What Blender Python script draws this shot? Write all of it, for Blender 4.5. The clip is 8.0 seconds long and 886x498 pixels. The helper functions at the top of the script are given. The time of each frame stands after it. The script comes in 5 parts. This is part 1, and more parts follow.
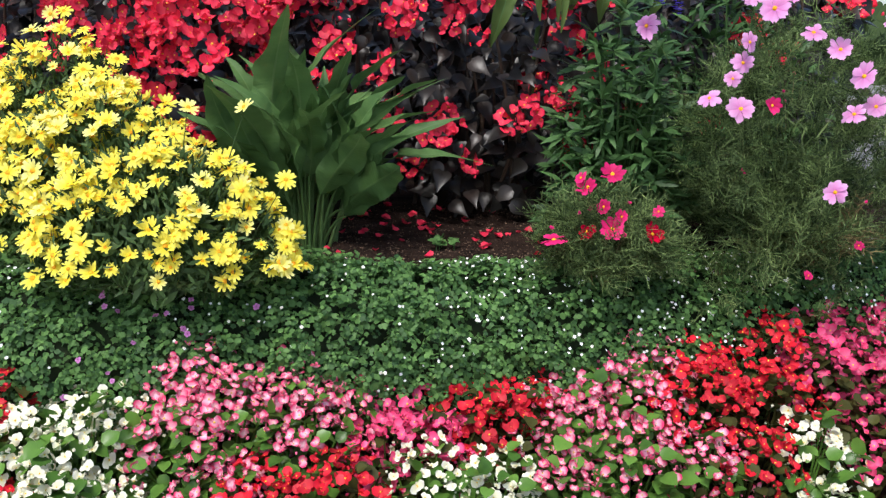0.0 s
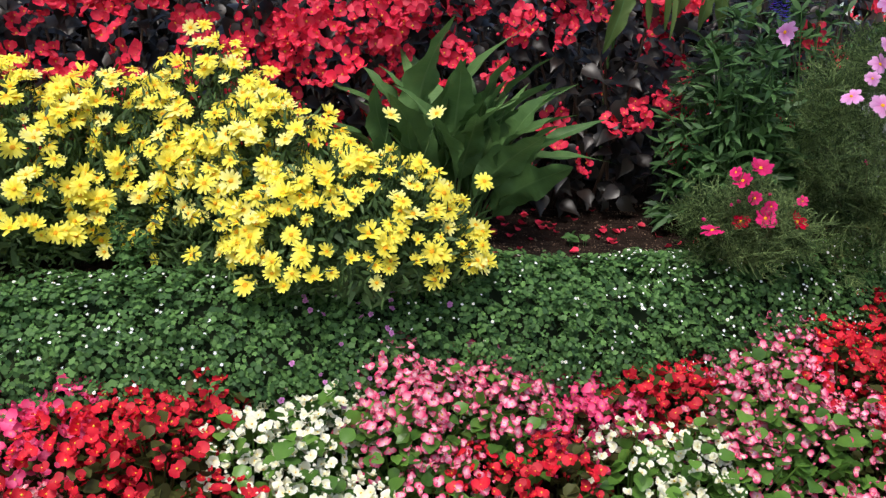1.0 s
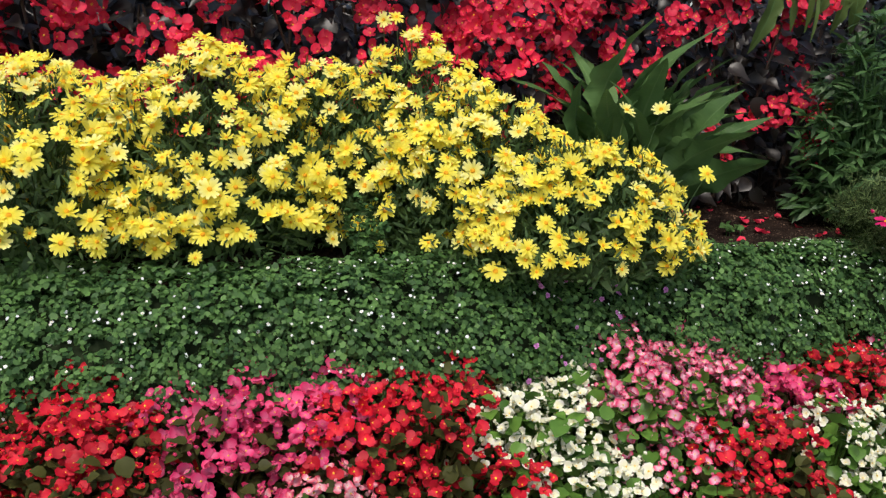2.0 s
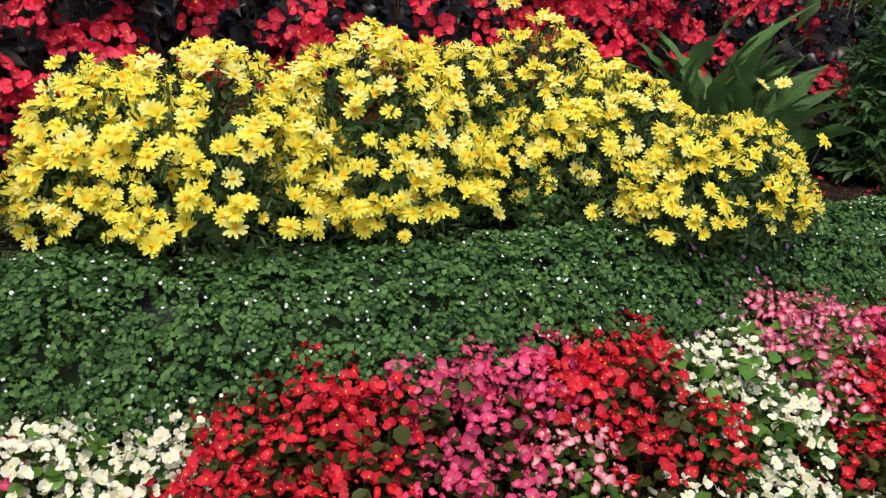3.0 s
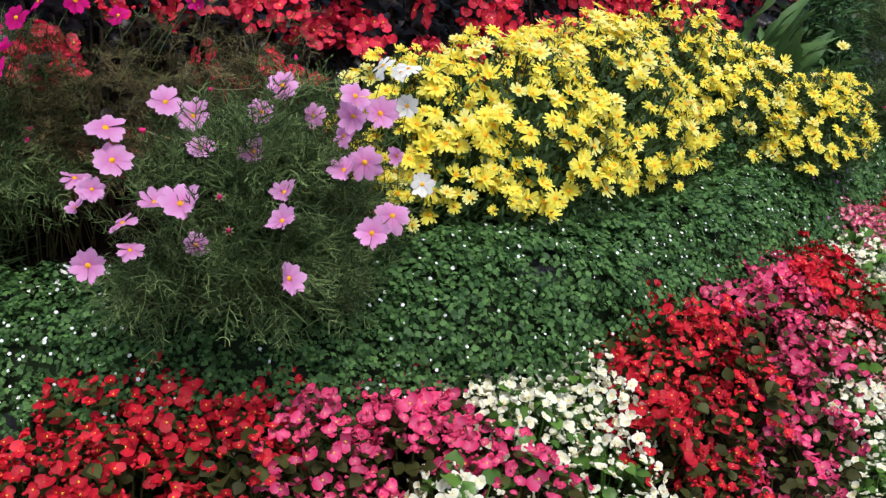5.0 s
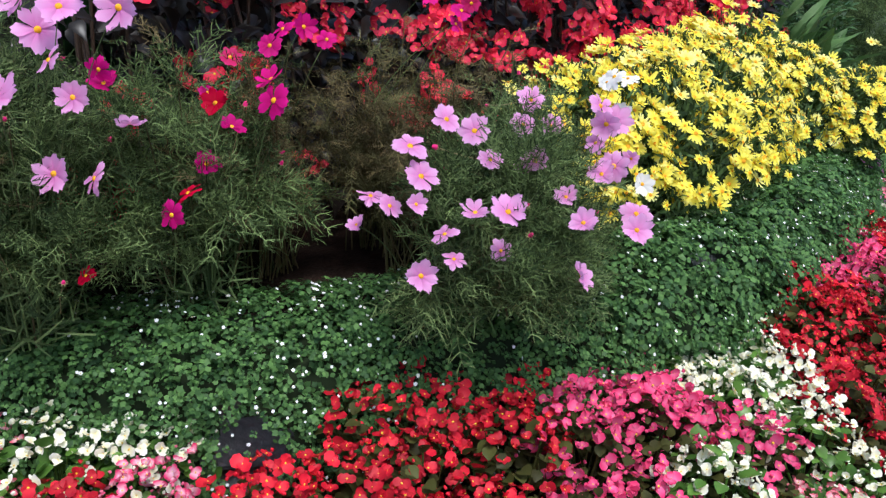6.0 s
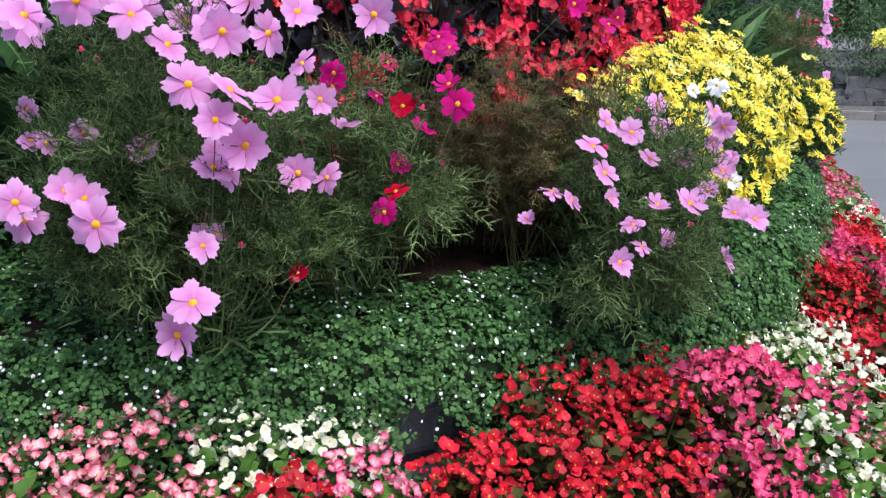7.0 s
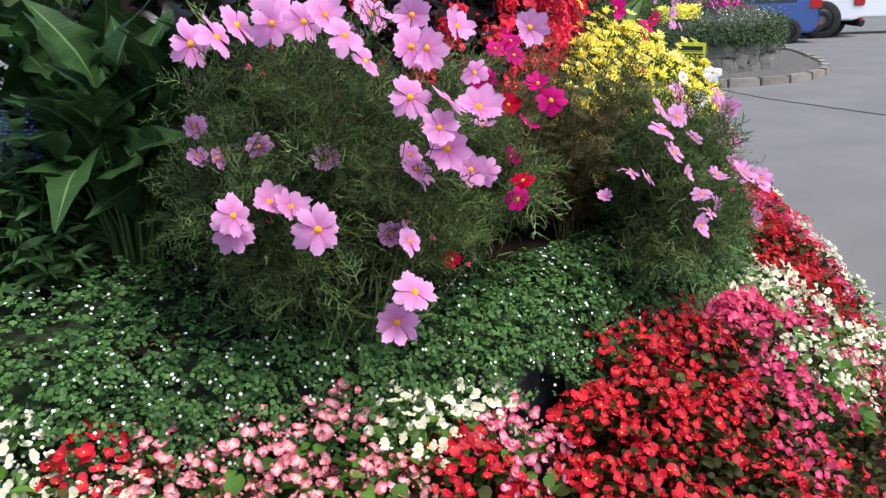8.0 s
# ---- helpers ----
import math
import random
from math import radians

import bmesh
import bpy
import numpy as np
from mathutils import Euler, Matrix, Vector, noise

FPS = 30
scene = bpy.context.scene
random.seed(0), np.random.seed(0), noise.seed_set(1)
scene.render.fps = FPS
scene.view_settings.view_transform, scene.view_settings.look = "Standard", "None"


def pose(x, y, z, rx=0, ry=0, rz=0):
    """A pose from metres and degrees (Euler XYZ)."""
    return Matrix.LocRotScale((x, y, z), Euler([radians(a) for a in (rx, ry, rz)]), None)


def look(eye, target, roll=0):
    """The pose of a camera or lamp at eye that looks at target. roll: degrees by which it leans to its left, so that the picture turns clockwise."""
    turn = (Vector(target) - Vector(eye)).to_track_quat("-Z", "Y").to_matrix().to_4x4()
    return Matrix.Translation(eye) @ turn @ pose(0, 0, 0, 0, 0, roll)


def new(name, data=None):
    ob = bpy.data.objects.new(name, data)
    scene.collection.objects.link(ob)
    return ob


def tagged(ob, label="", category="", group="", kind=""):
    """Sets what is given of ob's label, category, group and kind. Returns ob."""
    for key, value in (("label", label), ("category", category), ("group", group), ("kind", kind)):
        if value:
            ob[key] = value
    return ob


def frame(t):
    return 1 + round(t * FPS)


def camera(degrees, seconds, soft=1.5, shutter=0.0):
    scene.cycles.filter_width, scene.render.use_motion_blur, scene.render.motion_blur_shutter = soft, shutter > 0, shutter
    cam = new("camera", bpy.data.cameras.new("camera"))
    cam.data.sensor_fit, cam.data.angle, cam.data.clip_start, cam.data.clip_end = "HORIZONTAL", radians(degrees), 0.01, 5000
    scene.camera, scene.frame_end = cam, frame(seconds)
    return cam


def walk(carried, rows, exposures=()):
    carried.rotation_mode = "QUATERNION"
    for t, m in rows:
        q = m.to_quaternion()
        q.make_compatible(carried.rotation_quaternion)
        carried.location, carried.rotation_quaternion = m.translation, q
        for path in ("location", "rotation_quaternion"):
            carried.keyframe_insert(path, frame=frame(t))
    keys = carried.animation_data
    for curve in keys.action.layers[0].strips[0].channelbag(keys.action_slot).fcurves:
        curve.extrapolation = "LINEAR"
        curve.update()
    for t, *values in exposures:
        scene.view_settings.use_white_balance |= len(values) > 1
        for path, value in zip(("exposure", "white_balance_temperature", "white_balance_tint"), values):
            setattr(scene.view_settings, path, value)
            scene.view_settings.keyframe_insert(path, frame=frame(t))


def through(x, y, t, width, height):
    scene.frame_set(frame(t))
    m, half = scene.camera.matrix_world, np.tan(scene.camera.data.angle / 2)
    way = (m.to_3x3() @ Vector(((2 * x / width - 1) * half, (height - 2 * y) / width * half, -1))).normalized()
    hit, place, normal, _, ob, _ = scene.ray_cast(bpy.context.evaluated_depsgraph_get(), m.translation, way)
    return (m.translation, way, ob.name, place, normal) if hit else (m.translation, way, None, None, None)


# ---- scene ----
cam = camera(55.0, 8.0, soft=1.35)
PATH = [
    (0, (0.163, -0.204, 1.430), (0.293, 1.740, 0.980), 1.20),
    (0.5, (-0.149, -0.203, 1.420), (0.026, 1.746, 1.007), 1.20),
    (1, (-0.485, -0.239, 1.414), (-0.137, 1.685, 0.991), 0.30),
    (1.5, (-0.827, -0.241, 1.396), (-0.375, 1.655, 0.948), 0.90),
    (2, (-1.194, -0.174, 1.418), (-0.682, 1.708, 0.974), 1.60),
    (2.2, (-1.356, -0.178, 1.404), (-0.788, 1.689, 0.968), 1.60),
    (3.3, (-2.150, 0.038, 1.410), (-1.240, 1.746, 0.906), 0.60),
    (3.5, (-2.299, 0.084, 1.399), (-1.312, 1.748, 0.889), 0.30),
    (4, (-2.650, 0.204, 1.404), (-1.503, 1.759, 0.886), -0.60),
    (4.2, (-2.779, 0.265, 1.406), (-1.593, 1.788, 0.881), -0.50),
    (5.3, (-3.482, 0.694, 1.437), (-2.053, 1.986, 0.900), -1.40),
    (5.5, (-3.599, 0.780, 1.435), (-2.147, 2.044, 0.896), -2.00),
    (6, (-3.842, 1.027, 1.472), (-2.299, 2.187, 0.947), -2.70),
    (6.5, (-4.106, 1.265, 1.498), (-2.441, 2.240, 0.970), -1.80),
    (7, (-4.301, 1.540, 1.501), (-2.551, 2.355, 0.979), -1.20),
    (7.5, (-4.506, 1.823, 1.540), (-2.660, 2.383, 1.013), -1.40),
    (8, (-4.695, 2.125, 1.579), (-2.812, 2.475, 1.004), -2.40),
]
walk(cam, [(t, look(eye, target, roll)) for t, eye, target, roll in PATH], [(0, 0.80, 6350, 10), (1, 0.56, 6500, 10), (2, 0.30, 6750, 10), (4, 0.30, 6650, 10), (5.5, 0.38, 6000, 10), (6, 0.60, 5950, 10), (6.5, 0.68, 5900, 10), (7.5, 0.74, 5900, 10), (8, 0.76, 6350, 10)])

# ---- world and light ----
world = bpy.data.worlds.new("overcast_sky")
scene.world = world
world.use_nodes = True
sky = world.node_tree.nodes.new("ShaderNodeTexSky")
sky.sky_type, sky.sun_disc = "NISHITA", False
sky.sun_elevation, sky.sun_rotation = radians(59), radians(205)
sky.air_density, sky.dust_density = 1.0, 3.0
back = world.node_tree.nodes["Background"]
back.inputs["Strength"].default_value = 0.15
world.node_tree.links.new(sky.outputs[0], back.inputs[0])
sun = new("sun", bpy.data.lights.new("sun", "SUN"))
sun.data.energy, sun.data.angle, sun.data.color = 2.0, radians(20), (1.0, 0.97, 0.93)
sun.matrix_basis = look((-1.6, -3.4, 6.4), (0, 0, 0))
scene.view_settings.exposure = 0.42
rng = np.random.default_rng(7)


# ---- materials ----
def nodes_of(name):
    m = bpy.data.materials.new(name)
    m.use_nodes = True
    return m, m.node_tree.nodes, m.node_tree.links, m.node_tree.nodes["Principled BSDF"]


def leaf_material(name, dark, light, rough=0.5, through=0.25, island=True, scale=60.0, grain=0.5, shine=0.25, bias=1.0, veins=0.0):
    """Leaves: a hue of its own for each leaf, blotches on it, side veins where asked for, and some light passing through."""
    m, n, l, b = nodes_of(name)
    geo, info = n.new("ShaderNodeNewGeometry"), n.new("ShaderNodeObjectInfo")
    tex, add, ramp = n.new("ShaderNodeTexNoise"), n.new("ShaderNodeMath"), n.new("ShaderNodeMix")
    coord = n.new("ShaderNodeTexCoord")
    l.new(coord.outputs["Object"], tex.inputs["Vector"])
    tex.inputs["Scale"].default_value, tex.inputs["Detail"].default_value = scale, 3
    add.operation = "MULTIPLY_ADD"
    l.new(tex.outputs["Fac"], add.inputs[0])
    add.inputs[1].default_value = grain
    l.new(geo.outputs["Random Per Island"] if island else info.outputs["Random"], add.inputs[2])
    half = n.new("ShaderNodeMath")
    half.operation = "MULTIPLY"
    half.inputs[1].default_value = 1 / (1 + grain)
    l.new(add.outputs[0], half.inputs[0])
    power = n.new("ShaderNodeMath")
    power.operation = "POWER"
    power.inputs[1].default_value = bias
    l.new(half.outputs[0], power.inputs[0])
    ramp.data_type = "RGBA"
    ramp.inputs["A"].default_value, ramp.inputs["B"].default_value = (*dark, 1), (*light, 1)
    l.new(power.outputs[0], ramp.inputs["Factor"])
    l.new(ramp.outputs["Result"], b.inputs["Base Color"])
    b.inputs["Roughness"].default_value, b.inputs["Specular IOR Level"].default_value = rough, shine
    bump = n.new("ShaderNodeBump")
    bump.inputs["Strength"].default_value, bump.inputs["Distance"].default_value = 0.25, 0.002
    l.new(tex.outputs["Fac"], bump.inputs["Height"])
    if veins:
        wave, both = n.new("ShaderNodeTexWave"), n.new("ShaderNodeMath")
        wave.bands_direction = "Y"
        wave.inputs["Scale"].default_value, wave.inputs["Distortion"].default_value = veins, 2.5
        wave.inputs["Detail"].default_value, wave.inputs["Detail Scale"].default_value = 3, 0.6
        l.new(coord.outputs["Object"], wave.inputs["Vector"])
        both.operation = "MULTIPLY_ADD"
        l.new(wave.outputs["Fac"], both.inputs[0])
        both.inputs[1].default_value = 0.22
        l.new(tex.outputs["Fac"], both.inputs[2])
        l.new(both.outputs[0], bump.inputs["Height"])
        bump.inputs["Strength"].default_value, bump.inputs["Distance"].default_value = 0.4, 0.003
    l.new(bump.outputs[0], b.inputs["Normal"])
    tr, mix = n.new("ShaderNodeBsdfTranslucent"), n.new("ShaderNodeMixShader")
    l.new(ramp.outputs["Result"], tr.inputs["Color"])
    mix.inputs[0].default_value = through
    l.new(b.outputs[0], mix.inputs[1])
    l.new(tr.outputs[0], mix.inputs[2])
    l.new(mix.outputs[0], n["Material Output"].inputs[0])
    return m


def petal_material(name, inner, outer, vary=0.18, through=0.3, rough=0.55, gloss=0.3):
    """Petals: one colour at the throat and one at the rim, and a tone of its own for each flower."""
    m, n, l, b = nodes_of(name)
    att, info, tex = n.new("ShaderNodeAttribute"), n.new("ShaderNodeObjectInfo"), n.new("ShaderNodeTexNoise")
    geo = n.new("ShaderNodeNewGeometry")
    coord = n.new("ShaderNodeTexCoord")
    l.new(coord.outputs["Object"], tex.inputs["Vector"])
    tex.inputs["Scale"].default_value = 120
    att.attribute_name = "reach"
    mix = n.new("ShaderNodeMix")
    mix.data_type = "RGBA"
    mix.inputs["A"].default_value, mix.inputs["B"].default_value = (*inner, 1), (*outer, 1)
    soft = n.new("ShaderNodeMath")
    soft.operation = "MULTIPLY_ADD"
    l.new(tex.outputs["Fac"], soft.inputs[0])
    soft.inputs[1].default_value = 0.3
    l.new(att.outputs["Fac"], soft.inputs[2])
    less = n.new("ShaderNodeMath")
    less.operation, less.use_clamp = "SUBTRACT", True
    l.new(soft.outputs[0], less.inputs[0])
    less.inputs[1].default_value = 0.15
    l.new(less.outputs[0], mix.inputs["Factor"])
    hsv, val, isl = n.new("ShaderNodeHueSaturation"), n.new("ShaderNodeMapRange"), n.new("ShaderNodeMath")
    isl.operation = "MULTIPLY_ADD"
    l.new(geo.outputs["Random Per Island"], isl.inputs[0])
    isl.inputs[1].default_value = 0.35
    l.new(info.outputs["Random"], isl.inputs[2])
    val.inputs["From Max"].default_value = 1.35
    val.inputs["To Min"].default_value, val.inputs["To Max"].default_value = 1 - vary * 1.3, 1 + vary * 0.7
    l.new(isl.outputs[0], val.inputs["Value"])
    l.new(val.outputs[0], hsv.inputs["Value"])
    l.new(mix.outputs["Result"], hsv.inputs["Color"])
    l.new(hsv.outputs[0], b.inputs["Base Color"])
    b.inputs["Roughness"].default_value, b.inputs["Specular IOR Level"].default_value = rough, gloss
    tr, out = n.new("ShaderNodeBsdfTranslucent"), n.new("ShaderNodeMixShader")
    l.new(hsv.outputs[0], tr.inputs["Color"])
    out.inputs[0].default_value = through
    l.new(b.outputs[0], out.inputs[1])
    l.new(tr.outputs[0], out.inputs[2])
    l.new(out.outputs[0], n["Material Output"].inputs[0])
    return m


def rough_material(name, dark, light, scale=8.0, fine=90.0, rough=0.9, bump=0.5, depth=0.01, metal=0.0, random_tone=0.0, gloss=0.5):
    """Stone, soil, asphalt, concrete, paint: broad stains and fine grain with relief."""
    m, n, l, b = nodes_of(name)
    coord, big, small = n.new("ShaderNodeTexCoord"), n.new("ShaderNodeTexNoise"), n.new("ShaderNodeTexNoise")
    info = n.new("ShaderNodeObjectInfo")
    for tex, s in ((big, scale), (small, fine)):
        l.new(coord.outputs["Object"], tex.inputs["Vector"])
        tex.inputs["Scale"].default_value, tex.inputs["Detail"].default_value = s, 6
    mean, mix = n.new("ShaderNodeMath"), n.new("ShaderNodeMix")
    mean.operation = "MULTIPLY_ADD"
    l.new(small.outputs["Fac"], mean.inputs[0])
    mean.inputs[1].default_value = 0.6
    tone = n.new("ShaderNodeMath")
    tone.operation = "MULTIPLY_ADD"
    l.new(info.outputs["Random"], tone.inputs[0])
    tone.inputs[1].default_value = random_tone
    l.new(big.outputs["Fac"], tone.inputs[2])
    l.new(tone.outputs[0], mean.inputs[2])
    ramp = n.new("ShaderNodeMapRange")
    ramp.inputs["From Min"].default_value, ramp.inputs["From Max"].default_value = 0.5, 1.15 + random_tone
    l.new(mean.outputs[0], ramp.inputs["Value"])
    mix.data_type = "RGBA"
    mix.inputs["A"].default_value, mix.inputs["B"].default_value = (*dark, 1), (*light, 1)
    l.new(ramp.outputs[0], mix.inputs["Factor"])
    l.new(mix.outputs["Result"], b.inputs["Base Color"])
    b.inputs["Specular IOR Level"].default_value = gloss
    b.inputs["Roughness"].default_value, b.inputs["Metallic"].default_value = rough, metal
    bp = n.new("ShaderNodeBump")
    bp.inputs["Strength"].default_value, bp.inputs["Distance"].default_value = bump, depth
    l.new(mean.outputs[0], bp.inputs["Height"])
    l.new(bp.outputs[0], b.inputs["Normal"])
    return m


def plain_material(name, colour, rough=0.5, metal=0.0, coat=0.0):
    m, n, l, b = nodes_of(name)
    b.inputs["Base Color"].default_value, b.inputs["Roughness"].default_value = (*colour, 1), rough
    b.inputs["Metallic"].default_value, b.inputs["Coat Weight"].default_value = metal, coat
    return m


ASPHALT = rough_material("asphalt", (0.122, 0.119, 0.116), (0.178, 0.173, 0.166), 1.0, 110, 0.88, 0.6, 0.004)
SOIL = rough_material("dark_soil", (0.006, 0.004, 0.003), (0.036, 0.021, 0.015), 14, 120, 0.95, 1.0, 0.012, 0.0, 0.0, 0.08)
CRUMB = leaf_material("soil_crumbs", (0.012, 0.008, 0.006), (0.28, 0.19, 0.13), 0.9, 0.0, True, 60, 0.3, 0.1, 2.4)
STONE = rough_material("grey_wall_stone", (0.07, 0.075, 0.085), (0.26, 0.26, 0.27), 9, 60, 0.85, 0.8, 0.012, 0.0, 0.3)
MORTAR = rough_material("old_mortar", (0.05, 0.048, 0.045), (0.14, 0.13, 0.12), 10, 80, 0.95, 0.8, 0.01)
CONCRETE = rough_material("kerb_concrete", (0.13, 0.115, 0.095), (0.34, 0.31, 0.27), 5, 90, 0.9, 0.6, 0.006, 0.0, 0.25)
GRAVEL = rough_material("grey_gravel", (0.05, 0.048, 0.045), (0.18, 0.17, 0.16), 20, 220, 0.95, 1.0, 0.01)
# near-black green that puts the shade between bacopa leaves into a sheet's colour
MAT_SHADE = leaf_material("stem_mat", (0.006, 0.012, 0.004), (0.022, 0.036, 0.012), 0.9, 0.0, False, 40)
BACOPA = leaf_material("bacopa_leaf", (0.014, 0.046, 0.018), (0.170, 0.335, 0.090), 0.5, 0.26, True, 13, 0.8, 0.16, 1.45)
WHITE = petal_material("small_white_petal", (0.85, 0.86, 0.72), (0.86, 0.87, 0.88), 0.06)
YELLOW_EYE = petal_material("yellow_stamens", (0.85, 0.45, 0.03), (0.85, 0.55, 0.05), 0.15, 0.0, 0.8)
ORANGE_EYE = petal_material("golden_disc", (0.75, 0.30, 0.01), (0.85, 0.50, 0.02), 0.15, 0.0, 0.85)
PALE_LEMON = petal_material("pale_lemon_petal", (0.90, 0.80, 0.10), (0.93, 0.91, 0.36), 0.08, 0.4)
LEMON = petal_material("lemon_petal", (0.90, 0.74, 0.03), (0.94, 0.88, 0.15), 0.12, 0.4)
DAISY_LEAF = leaf_material("daisy_leaf", (0.018, 0.042, 0.014), (0.085, 0.15, 0.045), 0.55, 0.2)
COSMOS_LEAF = leaf_material("feathery_leaf", (0.010, 0.026, 0.009), (0.42, 0.58, 0.21), 0.6, 0.3, True, 9, 1.0, 0.10, 2.3)
COSMOS_FADED = leaf_material("fading_feathery_leaf", (0.020, 0.020, 0.008), (0.22, 0.21, 0.080), 0.7, 0.2, True, 10, 0.8, 0.15, 1.6)
COSMOS_DRY = leaf_material("dry_stalk", (0.024, 0.020, 0.009), (0.26, 0.205, 0.085), 0.8, 0.1, True, 12, 0.6, 0.2, 1.6)
COSMOS = {
    "pale_pink": petal_material("pale_pink_cosmos_petal", (0.76, 0.22, 0.56), (0.90, 0.48, 0.80), 0.13, 0.45),
    "magenta": petal_material("magenta_cosmos_petal", (0.52, 0.003, 0.14), (0.74, 0.010, 0.27), 0.2, 0.45, 0.55, 0.12),
    "crimson": petal_material("crimson_cosmos_petal", (0.34, 0.0006, 0.016), (0.48, 0.001, 0.034), 0.15, 0.2, 0.6, 0.06),
    "rose": petal_material("rose_cosmos_petal", (0.60, 0.012, 0.10), (0.74, 0.030, 0.20), 0.2, 0.35, 0.55, 0.15),
    "white": petal_material("white_cosmos_petal", (0.82, 0.80, 0.74), (0.88, 0.88, 0.86), 0.05, 0.35),
}
BEGONIA = {
    "red": petal_material("red_begonia_petal", (0.80, 0.038, 0.052), (0.61, 0.006, 0.028), 0.34),
    "rose": petal_material("rose_begonia_petal", (0.90, 0.20, 0.38), (0.80, 0.042, 0.17), 0.28),
    "pink_edged": petal_material("pink_edged_begonia_petal", (0.95, 0.70, 0.80), (0.80, 0.045, 0.17), 0.22),
    "blush": petal_material("blush_begonia_petal", (0.95, 0.78, 0.80), (0.82, 0.12, 0.19), 0.2),
    "cream": petal_material("cream_begonia_petal", (0.88, 0.84, 0.52), (0.88, 0.87, 0.74), 0.07),
}
BEGONIA_GREEN = leaf_material("begonia_leaf_green", (0.025, 0.075, 0.014), (0.15, 0.30, 0.050), 0.30, 0.25)
BEGONIA_BRONZE = leaf_material("begonia_leaf_bronze", (0.020, 0.017, 0.007), (0.080, 0.088, 0.022), 0.5, 0.18, True, 60, 0.5, 0.12)
TALL_LEAF = leaf_material("bronze_tall_begonia_leaf", (0.006, 0.006, 0.005), (0.034, 0.024, 0.019), 0.32, 0.08, True, 60, 0.6, 0.26, 1.9)
RED_STEM = plain_material("reddish_stem", (0.06, 0.035, 0.02), 0.5)
TALL_RED = petal_material("tall_begonia_red_petal", (0.90, 0.080, 0.125), (0.80, 0.021, 0.078), 0.3)
CANNA = leaf_material("broad_leaf_green", (0.022, 0.062, 0.018), (0.135, 0.245, 0.075), 0.5, 0.22, False, 26, 1.5, 0.16, 1.0, 42.0)
# deeper green of the wide leaves, darkened further for the shade they stand in
CANNA_SHADED = leaf_material("shaded_deep_green_leaf", (0.008, 0.028, 0.011), (0.055, 0.120, 0.034), 0.5, 0.2, False, 22, 1.6, 0.14, 1.2, 36.0)
CANNA_STEM = leaf_material("broad_leaf_stalk", (0.05, 0.11, 0.03), (0.14, 0.23, 0.08), 0.5, 0.1, False)
SALVIA_LEAF = leaf_material("salvia_leaf", (0.014, 0.044, 0.014), (0.085, 0.175, 0.052), 0.45, 0.25)
SALVIA_BLUE = petal_material("blue_salvia_petal", (0.05, 0.03, 0.35), (0.09, 0.05, 0.45), 0.2)
PALE_LEAF = leaf_material("pale_hanging_leaf", (0.05, 0.09, 0.02), (0.13, 0.19, 0.05), 0.55, 0.25, False, 25)
LILAC = petal_material("lilac_petal", (0.50, 0.14, 0.42), (0.64, 0.28, 0.58), 0.2)


# ---- mesh helpers ----
def np_mesh(name, verts, tris, mats, slots=None, reach=None):
    me = bpy.data.meshes.new(name)
    verts, tris = np.asarray(verts, dtype=np.float32), np.asarray(tris, dtype=np.int32)
    me.vertices.add(len(verts))
    me.vertices.foreach_set("co", verts.ravel())
    me.loops.add(tris.size)
    me.loops.foreach_set("vertex_index", tris.ravel())
    me.polygons.add(len(tris))
    me.polygons.foreach_set("loop_start", np.arange(0, tris.size, 3, dtype=np.int32))
    me.polygons.foreach_set("use_smooth", np.ones(len(tris), dtype=bool))
    for m in mats:
        me.materials.append(m)
    if slots is not None:
        me.polygons.foreach_set("material_index", np.asarray(slots, dtype=np.int32))
    if reach is not None:
        me.attributes.new("reach", "FLOAT", "POINT").data.foreach_set("value", np.asarray(reach, dtype=np.float32))
    me.update(calc_edges=True)
    return me


def unit(v):
    return v / np.maximum(np.linalg.norm(v, axis=-1, keepdims=True), 1e-9)


def turns(tip, face):
    """Rotations whose y axis is tip and whose z axis is near face, one for each row."""
    tip = unit(tip)
    side = unit(np.cross(tip, face))
    return np.stack([side, tip, np.cross(side, tip)], axis=2)


def scatter(shape, places, rotations, sizes):
    """One joined mesh of many copies of a small shape: vertices and triangles."""
    v, f = shape
    n = len(places)
    sizes = np.broadcast_to(np.asarray(sizes, dtype=float).reshape(-1, 1), (n, 1))
    out = places[:, None, :] + np.einsum("nij,kj->nki", rotations, v) * sizes[:, None, :]
    tris = f[None, :, :] + (np.arange(n) * len(v))[:, None, None]
    return out.reshape(-1, 3), tris.reshape(-1, 3)


def blade(widths, length=1.0, fold=0.1, curl=0.1, columns=3):
    """A leaf along y: half widths from foot to tip, folded along the midrib, curling down to its tip."""
    v, f, n = [], [], len(widths)
    for i, w in enumerate(widths):
        t = i / (n - 1)
        for j in range(columns):
            u = 2 * j / (columns - 1) - 1
            v.append((u * w, length * t, abs(u) * w * fold - curl * t * t))
    for i in range(n - 1):
        for j in range(columns - 1):
            a = i * columns + j
            f += [(a, a + 1, a + columns + 1), (a, a + columns + 1, a + columns)]
    return np.array(v), np.array(f)


def join(pieces):
    """Joins (vertices, triangles) pairs."""
    vs, fs, at = [], [], 0
    for v, f in pieces:
        vs.append(v), fs.append(np.asarray(f) + at)
        at += len(v)
    return np.concatenate(vs), np.concatenate(fs)


